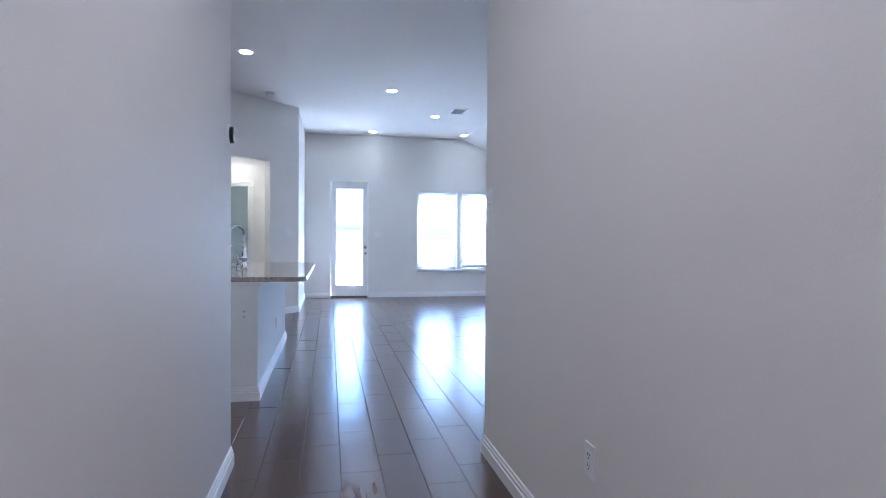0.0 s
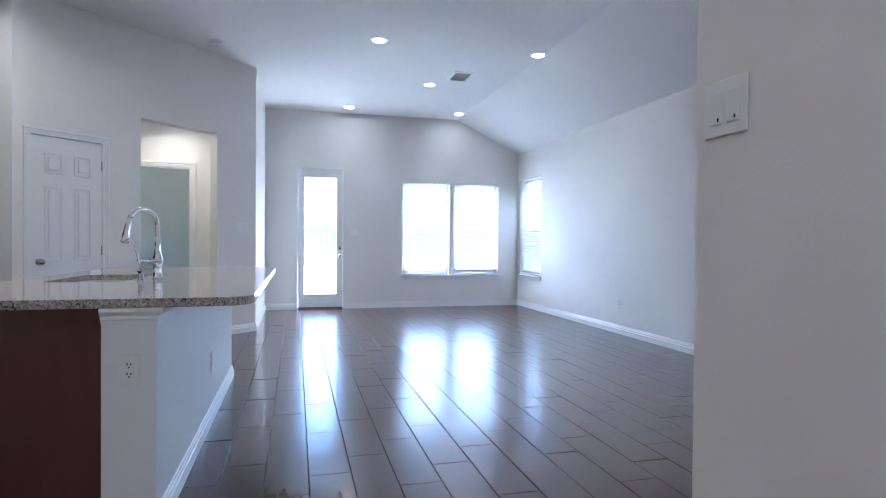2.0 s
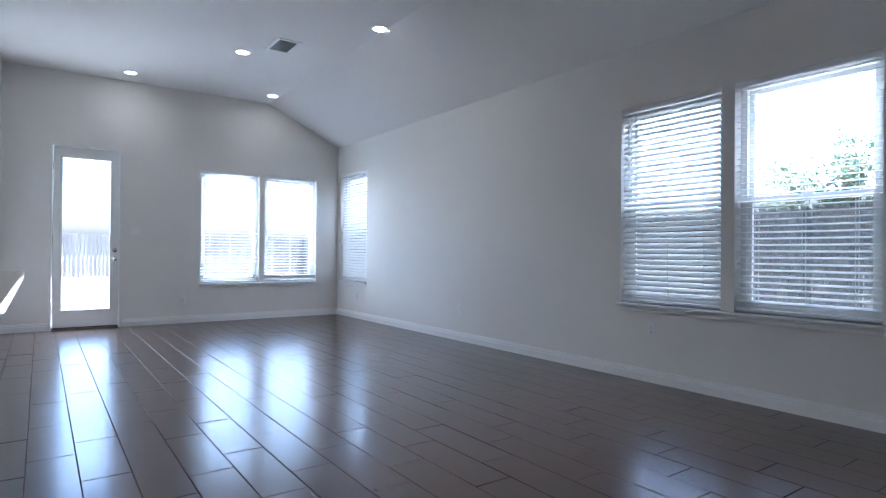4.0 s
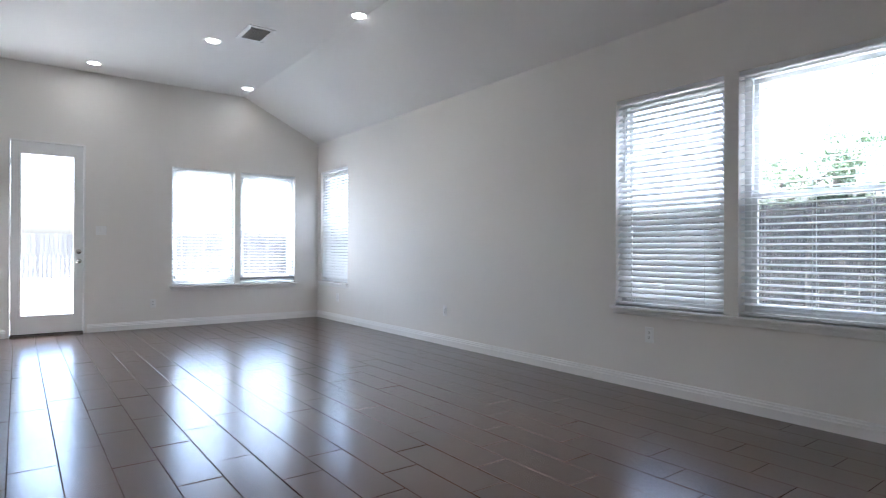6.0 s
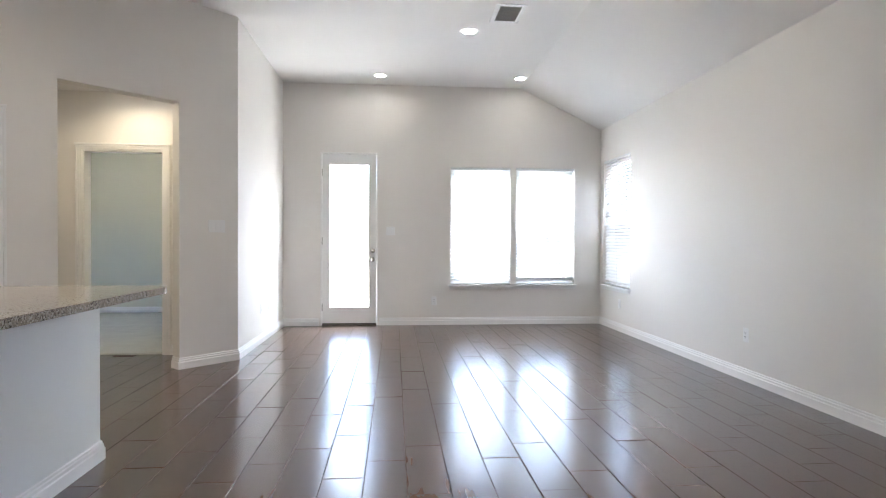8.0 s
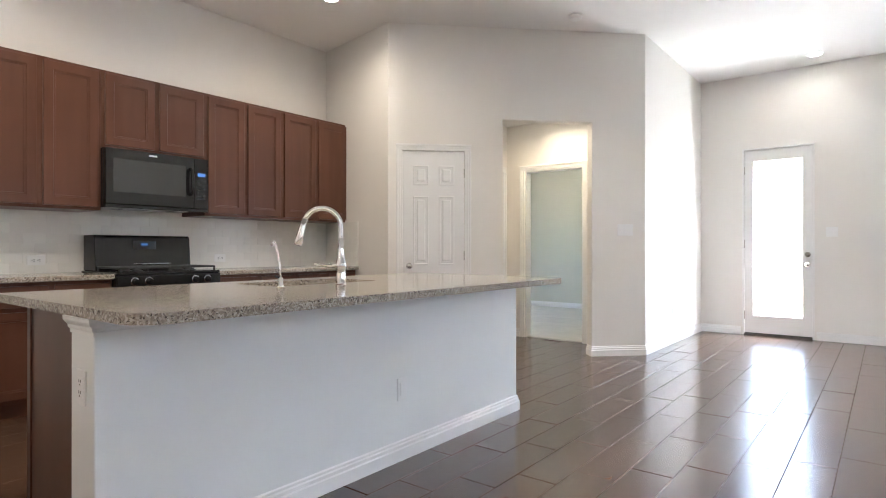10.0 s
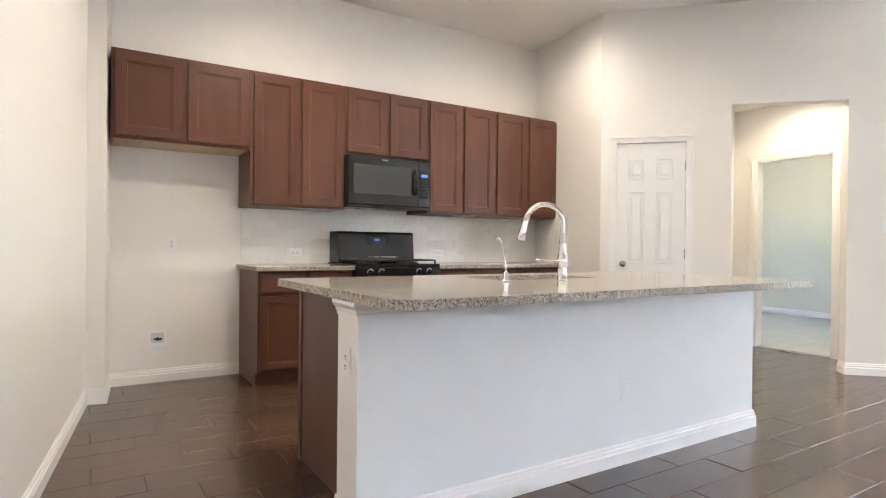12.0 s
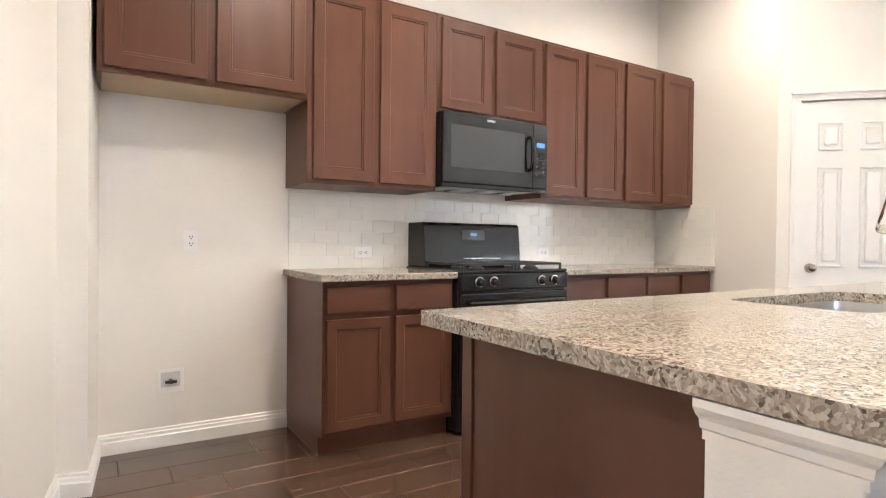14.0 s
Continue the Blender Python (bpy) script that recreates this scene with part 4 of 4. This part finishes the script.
part("oven_handle", tube([(RX - 0.004, R0 + 0.05, 0.735), (RX + 0.03, R0 + 0.055, 0.735), (RX + 0.042, R0 + 0.09, 0.735), (RX + 0.042, R1 - 0.09, 0.735), (RX + 0.03, R1 - 0.055, 0.735), (RX - 0.004, R1 - 0.05, 0.735)], 0.012, 12), BLACK, od, "black bar handle", True)
part("storage_drawer", box(RX - 0.03, RX - 0.004, R0 + 0.004, R1 - 0.004, 0.045, 0.228, 0.006), BLACK, rg)
for y in (5.20, 5.61):
    for x in (-3.09, -2.90):
        part("burner", lathe([(0.045, 0.914), (0.045, 0.922), (0.032, 0.924), (0.032, 0.932), (0.01, 0.934)], 20), BLACKM, rg, "round black burner").location = (x, y, 0)
for y0, y1 in ((R0 + 0.03, (R0 + R1) / 2 - 0.005), ((R0 + R1) / 2 + 0.005, R1 - 0.03)):
    g = bmesh.new()
    x0, x1 = -3.22 + 0.02, RX - 0.03
    for a, b, c, d in ((x0, x1, y0, y0 + 0.012), (x0, x1, y1 - 0.012, y1), (x0, x0 + 0.012, y0, y1), (x1 - 0.012, x1, y0, y1), ((x0 + x1) / 2 - 0.006, (x0 + x1) / 2 + 0.006, y0, y1)):
        box(a, b, c, d, 0.938, 0.952, 0.002, bm=g)
    for cx in (-3.09, -2.90):
        cy = (y0 + y1) / 2
        box(cx - 0.006, cx + 0.006, y0 + 0.01, cy - 0.03, 0.938, 0.952, 0.002, bm=g)
        box(cx - 0.006, cx + 0.006, cy + 0.03, y1 - 0.01, 0.938, 0.952, 0.002, bm=g)
    for cx in (x0 + 0.006, x1 - 0.006):
        for cy in (y0 + 0.006, y1 - 0.006):
            box(cx - 0.006, cx + 0.006, cy - 0.006, cy + 0.006, 0.914, 0.94, bm=g)
    part("grate", g, BLACKM, rg, "cast iron grate")

# ---- island ----
IX0, IX1, IY0, IY1 = -0.660, -0.470, 4.01, 6.60
isl = thing("kitchen_island", pose(0, 0, 0), "kitchen island with painted half wall and brown cabinets", "kitchen island")
part("half_wall", box(IX0, IX1, IY0, IY1, 0.0, 0.862, 0.004), ISLAND, isl, "white painted half wall")
part("base_trim", sweep([(IX0, IY1), (IX1, IY1), (IX1, IY0), (IX0, IY0)], BASE_PROFILE), TRIM, isl, "white stepped base trim")
CAPP = [(0, 0.805), (0.004, 0.805), (0.004, 0.818), (0.010, 0.822), (0.012, 0.834), (0.020, 0.842), (0.026, 0.852), (0.026, 0.864), (0, 0.864)]
part("top_moulding", sweep([(IX1, IY0 + 0.32), (IX1, IY0), (IX0, IY0)], CAPP), TRIM, isl, "white crown moulding under the top")
part("side_panel", box(-1.335, IX0 - 0.001, IY0 + 0.078, IY0 + 0.098, 0.0, 0.864, 0.001), CAB, isl, "reddish brown end panel")
part("end_stile", box(-1.355, -1.315, IY0 + 0.071, IY0 + 0.100, 0.0, 0.864, 0.002), CAB, isl)
part("cabinet_body", box(-1.315, IX0 - 0.001, IY0 + 0.099, 6.58, 0.10, 0.690, 0.001), CAB, isl)
part("toe_kick", box(-1.25, IX0 - 0.001, IY0 + 0.099, 6.58, 0.0, 0.099), CAB, isl)
k = 0
for y0, y1, kind in ((4.12, 4.57, "d"), (4.58, 5.03, "s"), (5.04, 5.85, "s"), (5.86, 6.56, "d")):
    shaker_door(0, 0, y1 - y0 - 0.02, 0.13, 0.66, isl, frame_w=0.045).matrix_local = pose(-1.316, y1 - 0.01, 0, 0, 0, 180)
    df = drawer_front(0, 0, y1 - y0 - 0.02, 0.71, 0.845, isl)
    df.matrix_local = pose(-1.316, y1 - 0.01, 0, 0, 0, 180)


def rounded(x0, x1, y0, y1, r, n=8):
    """Outline of a rectangle with rounded corners; r: radii at (x0,y0), (x1,y0), (x1,y1), (x0,y1)."""
    pts = []
    for (cx, cy), rad, a0 in (((x0, y0), r[0], 180), ((x1, y0), r[1], 270), ((x1, y1), r[2], 0), ((x0, y1), r[3], 90)):
        sx, sy = (1 if cx == x0 else -1), (1 if cy == y0 else -1)
        for q in range(n + 1):
            a = radians(a0 + 90 * q / n)
            pts.append((cx + sx * rad + rad * math.cos(a), cy + sy * rad + rad * math.sin(a)))
    return pts


def ring_slab(outer, inner, z0, z1):
    """A slab with a hole, as one closed body."""
    bm = bmesh.new()
    loops = []
    for z in (z0, z1):
        edges = []
        for ol in (outer, inner):
            vs = [bm.verts.new((x, y, z)) for x, y in ol]
            edges += [bm.edges.new((vs[i], vs[(i + 1) % len(vs)])) for i in range(len(vs))]
            loops.append(vs)
        bmesh.ops.triangle_fill(bm, use_beauty=True, use_dissolve=False, edges=edges)
    for a, b in ((loops[0], loops[2]), (loops[1], loops[3])):
        for i in range(len(a)):
            bm.faces.new((a[i], a[(i + 1) % len(a)], b[(i + 1) % len(b)], b[i]))
    return bm


IT = 0.90
SINK = (-1.225, -0.835, 4.95, 5.66)
ibm = ring_slab(rounded(-1.405, -0.125, 3.985, 6.665, (0.015, 0.12, 0.12, 0.015)), rounded(*SINK, (0.06,) * 4), 0.866, IT)
it = link("island_top", ibm, GRANITE)
tagged(it, "speckled beige granite island top with rounded corners", "countertop")
sk = thing("kitchen_sink", pose(0, 0, 0), "stainless steel undermount sink in the island", "sink")
so, si = rounded(SINK[0] - 0.012, SINK[1] + 0.012, SINK[2] - 0.012, SINK[3] + 0.012, (0.07,) * 4), rounded(SINK[0] - 0.004, SINK[1] + 0.004, SINK[2] - 0.004, SINK[3] + 0.004, (0.064,) * 4)
part("rim", ring_slab(so, si, 0.8635, 0.8655), STEEL, sk)
bb = bmesh.new()
rings = []
for off, z in ((0.0, 0.8634), (0.006, 0.80), (0.012, 0.72), (0.035, 0.70)):
    rings.append([bb.verts.new((x, y, z)) for x, y in rounded(SINK[0] - 0.004 + off, SINK[1] + 0.004 - off, SINK[2] - 0.004 + off, SINK[3] + 0.004 - off, (0.064,) * 4)])
for a, b in zip(rings, rings[1:]):
    for i in range(len(a)):
        bb.faces.new((a[i], a[(i + 1) % len(a)], b[(i + 1) % len(b)], b[i]))
bb.faces.new(rings[-1])
part("bowl", bb, STEEL, sk, smooth=True)
part("drain", cyl(0.045, 0.004, pose(-1.03, 5.30, 0.703), 24), CHROME, sk)

# faucet and soap dispenser
fx, fy = -0.742, 5.28
fa = thing("faucet", pose(fx, fy, IT, 0, 0, 47), "tall chrome gooseneck pull-down kitchen faucet", "faucet")
part("base", lathe([(0.029, 0), (0.029, 0.006), (0.0255, 0.010), (0.0245, 0.075), (0.028, 0.088), (0.030, 0.100), (0.028, 0.112), (0.022, 0.130), (0.0165, 0.18), (0.0140, 0.24)], 28), CHROME, fa, smooth=True)
pts, R = [], 0.094
pts += [(0, 0, 0.17), (0, 0, 0.24), (0, 0, 0.30)]
for q in range(1, 15):
    a = math.pi * q / 16
    pts.append((-R + R * math.cos(a), -0.02 * q / 14, 0.30 + R * math.sin(a)))
last = pts[-1]
spout = part("spout", tube(pts, 0.0135, 16), CHROME, fa, "arched chrome spout", True)
sp = [Vector(last), Vector(last) + Vector((-0.012, -0.004, -0.035)), Vector(last) + Vector((-0.022, -0.006, -0.075)), Vector(last) + Vector((-0.034, -0.008, -0.125)), Vector(last) + Vector((-0.036, -0.009, -0.132))]
part("spray_head", tube(sp, [0.015, 0.016, 0.018, 0.022, 0.017], 18), CHROME, spout, "chrome spray head", True)
part("lever", tube([(-0.018, 0, 0.098), (-0.045, -0.004, 0.098), (-0.080, -0.010, 0.101), (-0.135, -0.018, 0.105)], [0.014, 0.010, 0.0065, 0.008], 12), CHROME, fa, "chrome side lever", True)
part("lever_hub", cyl(0.017, 0.034, pose(-0.032, 0, 0.098, 0, 90, 0), 18, bev=0.003), CHROME, fa)
sd = thing("water_tap", pose(-0.74, 4.905, IT, 0, 0, 5), "slim chrome filtered water tap on the island", "tap")
part("base", lathe([(0.018, 0), (0.018, 0.010), (0.013, 0.014), (0.013, 0.045), (0.006, 0.052)], 20), CHROME, sd, smooth=True)
spout = part("spout", tube([(0, 0, 0.04), (-0.006, 0, 0.10), (-0.020, 0, 0.16), (-0.036, 0, 0.205), (-0.046, 0, 0.217), (-0.057, 0, 0.214), (-0.062, 0, 0.200)], 0.0055, 10), CHROME, sd, smooth=True)
part("handle", tube([(0, 0, 0.046), (-0.012, -0.024, 0.058)], [0.0055, 0.004], 8), BLACK, sd, "black lever", True)
out(pose(-0.563, IY0, 0.632), "white duplex power outlet on the island end")
plate("blank_plate", pose(IX1, 5.45, 0.364, 0, 0, 90), 1, "switch", "white cover plate on the island wall", "cover plate")

# ---- eaves and garden ----
# unseen roof, added so the high sun stays off the side windows
ev = link("eaves", prism([(-5.2, -2.6), (EX + 0.62, -2.6), (EX + 0.62, NY + 0.62), (-0.3, NY + 0.62), (-0.3, 13.5), (-5.2, 13.5)], 3.42, 3.55), ROOFM)
tagged(ev, "unseen roof deck, its overhang added to keep the sun out", "roof", kind="structure")
gr = link("ground", box(-60, 80, -40, 120, -0.4, -0.16), GRASS)
tagged(gr, "pale bare soil of a new garden", "ground", kind="structure")
pt = link("patio", box(-1.0, 3.4, NY + 0.165, NY + 4.2, -0.16, -0.04), CONCRETE)
tagged(pt, "pale concrete patio slab", "patio", kind="structure")


def fence(name, a, b, h, label):
    a, b = Vector(a), Vector(b)
    n = int((b - a).length / 0.15)
    ang = math.degrees(math.atan2(b.y - a.y, b.x - a.x))
    t = thing(name, pose(a.x, a.y, -0.16, 0, 0, ang), label, "fence")
    first = None
    for k in range(n):
        if first is None:
            bm = bmesh.new()
            vs = [bm.verts.new(c) for c in ((0.004, 0, 0.04), (0.144, 0, 0.04), (0.144, 0, h - 0.04), (0.115, 0, h), (0.033, 0, h), (0.004, 0, h - 0.04))]
            f = bm.faces.new(vs)
            ex = bmesh.ops.extrude_face_region(bm, geom=[f])
            bmesh.ops.translate(bm, verts=[g for g in ex["geom"] if isinstance(g, bmesh.types.BMVert)], vec=(0, 0.018, 0))
            first = part("board", bm, FENCEM, t)
        else:
            o = new("board", first.data)
            o.parent = t
            o.location = (0.15 * k, 0.004 * ((k * 7) % 3), 0)
    for z in (0.3, 0.95, 1.6):
        part("rail", box(0, n * 0.15, -0.04, -0.001, z, z + 0.09), FENCEM, t)
    for k in range(0, n, 16):
        part("post", box(k * 0.15, k * 0.15 + 0.09, -0.13, -0.041, 0, h - 0.02, 0.004), FENCEM, t)
    return t


fence("fence", (10.9, 30.5), (-9.0, 30.5), 1.85, "weathered wooden board fence behind the garden")
fence("fence", (7.6, -1.0), (10.9, 30.5), 1.85, "weathered wooden board fence along the side of the garden")


def tree(x, y, h, r, seed, label):
    rnd = random.Random(seed)
    t = thing("tree", pose(x, y, -0.16), label, "tree")
    part("trunk", tube([(0, 0, 0), (0.05, 0.02, h * 0.3), (0.02, 0.06, h * 0.6), (0, 0, h * 0.9)], [0.11, 0.09, 0.06, 0.02], 10), BARK, t)
    bm = bmesh.new()
    for k in range(7):
        a, z = rnd.uniform(0, 6.28), h * rnd.uniform(0.35, 0.75)
        lb = tube([(0.02, 0.03, z), (math.cos(a) * r * 0.5, math.sin(a) * r * 0.5, z + 0.25 * h * 0.5), (math.cos(a) * r * 0.85, math.sin(a) * r * 0.85, z + 0.2 * h)], [0.035, 0.022, 0.008], 6)
        me = bpy.data.meshes.new("tmp")
        lb.to_mesh(me)
        lb.free()
        bm.from_mesh(me)
        bpy.data.meshes.remove(me)
    part("limbs", bm, BARK, t)
    verts, faces = [], []
    clumps = [(rnd.gauss(0, r * 0.42), rnd.gauss(0, r * 0.42), h * rnd.uniform(0.45, 1.0)) for _ in range(46)]
    for cx, cy, cz in clumps:
        cr = r * rnd.uniform(0.16, 0.30)
        for _ in range(55):
            v = Vector((rnd.gauss(0, 1), rnd.gauss(0, 1), rnd.gauss(0, 1))) * cr * 0.6 + Vector((cx, cy, cz))
            u = Vector((rnd.uniform(-1, 1), rnd.uniform(-1, 1), rnd.uniform(-1, 1))).normalized() * rnd.uniform(0.035, 0.06)
            w = u.orthogonal().normalized() * 0.028
            i = len(verts)
            verts += [tuple(v - u), tuple(v + w), tuple(v + u), tuple(v - w)]
            faces.append((i, i + 1, i + 2, i + 3))
    me = bpy.data.meshes.new("crown")
    me.from_pydata(verts, [], faces)
    me.materials.append(LEAF)
    c = new("crown", me)
    c.parent = t
    return t


tree(11.0, 6.55, 3.25, 0.62, 3, "young leafy green tree behind the fence")
tree(11.1, 7.45, 2.8, 0.95, 5, "young leafy green tree behind the fence")

# ---- backsplash tiles ----
bs = thing("backsplash", pose(0, 0, 0), "white glazed subway tile backsplash with thin joints", "backsplash", kind="structure")
part("grout_bed", box(WX, WX + 0.005, 4.262, 7.462, CT, ZB), TGROUT, bs)
tw, th = 0.150, 0.0735
row, tiles = 0, {}


def tile_mesh(w, h):
    key = (round(w, 3), round(h, 3))
    if key not in tiles:
        b = box(0, 0.0064, 0.0005, w - 0.0008, 0.0005, h - 0.0008, 0.0006, 1)
        me = bpy.data.meshes.new("tile")
        b.to_mesh(me)
        b.free()
        me.materials.append(TILE)
        tiles[key] = me
    return tiles[key]


z = CT + 0.0005
while z < ZB - 0.01:
    hh = min(th, ZB - z)
    y = 4.263 - (tw / 2 if row % 2 else 0)
    while y < 7.45:
        a, b = max(y, 4.263), min(y + tw, 7.458)
        if b - a > 0.012:
            o = new("tile", tile_mesh(b - a, hh))
            o.parent = bs
            o.location = (WX + 0.0005, a, z)
        y += tw
    z += th
    row += 1
side = thing("side_backsplash", pose(WX, 7.469, 0, 0, 0, math.degrees(math.atan2(-0.185, 1.13))), "white glazed subway tile side splash", "backsplash", kind="structure")
part("grout_bed", box(0.012, 0.64, -0.008, -0.002, CT, ZB), TGROUT, side)
z, row = CT + 0.0005, 0
while z < ZB - 0.01:
    hh = min(th, ZB - z)
    x = 0.012 - (tw / 2 if row % 2 else 0)
    while x < 0.635:
        a, b = max(x, 0.012), min(x + tw, 0.64)
        if b - a > 0.012:
            o = new("tile", tile_mesh(b - a, hh))
            o.parent = side
            o.matrix_local = pose(a, -0.003, z, 0, 0, -90) @ Matrix.Identity(4)
        x += tw
    z += th
    row += 1

# ---- floor: wood-look tiles ----
fl = link("floor", box(WX - 0.2, EX + 0.16, -2.15, NY + 0.16, -0.15, -0.0050), GROUT)
tagged(fl, "dark brown wood-look tile floor with thin joints", "floor", kind="structure")
PW, PL = 0.2015, 0.613
near, far = [], []
col0 = int(math.floor((WX - 0.101) / PW)) - 1
for c in range(col0, col0 + 41):
    x0 = 0.101 + PW * c
    if x0 + PW < WX or x0 > EX:
        continue
    yoff = 5.86 + PL / 3 * (c - 4)
    k0 = int(math.floor((-2.0 - yoff) / PL))
    for k in range(k0, k0 + 26):
        y0 = yoff + PL * k
        if y0 > NY or y0 + PL < -2.0:
            continue
        cx, cy = x0 + PW / 2, y0 + PL / 2
        if cy < 2.75 and not (-0.75 < cx < 1.0):
            continue
        if cx < -0.6 and cy > 9.55 or cx < -2.5 and cy > 7.6:
            continue
        (near if (-0.6 < cx < 3.0 and 2.9 < cy < 9.7) or (-3.2 < cx <= -0.6 and 3.2 < cy < 5.0) else far).append((x0, y0))


pme = bpy.data.meshes.new("plank")
b = box(0.0019, PW - 0.0019, 0.0019, PL - 0.0019, -0.008, 0.0, 0.0014, 1)
b.to_mesh(pme)
b.free()
pme.materials.append(PLANK)
tilt = random.Random(5)
for x0, y0 in near[:300]:
    o = new("plank", pme)
    o.parent = fl
    o.location = (x0, y0, 0)
    # tiles never lie quite level with each other
    o.rotation_euler = (radians(tilt.uniform(-0.15, 0.15)), radians(tilt.uniform(-0.3, 0.3)), 0)
far = far + near[300:]
pv, pf = [], []
for x0, y0 in far:
    i = len(pv)
    a, b2, c, d = x0 + 0.0019, x0 + PW - 0.0019, y0 + 0.0019, y0 + PL - 0.0019
    pv += [(a, c, 0), (b2, c, 0), (b2, d, 0), (a, d, 0), (a, c, -0.008), (b2, c, -0.008), (b2, d, -0.008), (a, d, -0.008)]
    pf += [(i, i + 1, i + 2, i + 3), (i, i + 4, i + 5, i + 1), (i + 1, i + 5, i + 6, i + 2), (i + 2, i + 6, i + 7, i + 3), (i + 3, i + 7, i + 4, i)]
me = bpy.data.meshes.new("far_planks")
me.from_pydata(pv, [], pf)
me.materials.append(PLANK_FAR)
o = new("far_planks", me)
o.parent = fl
o["kind"] = "stuff"
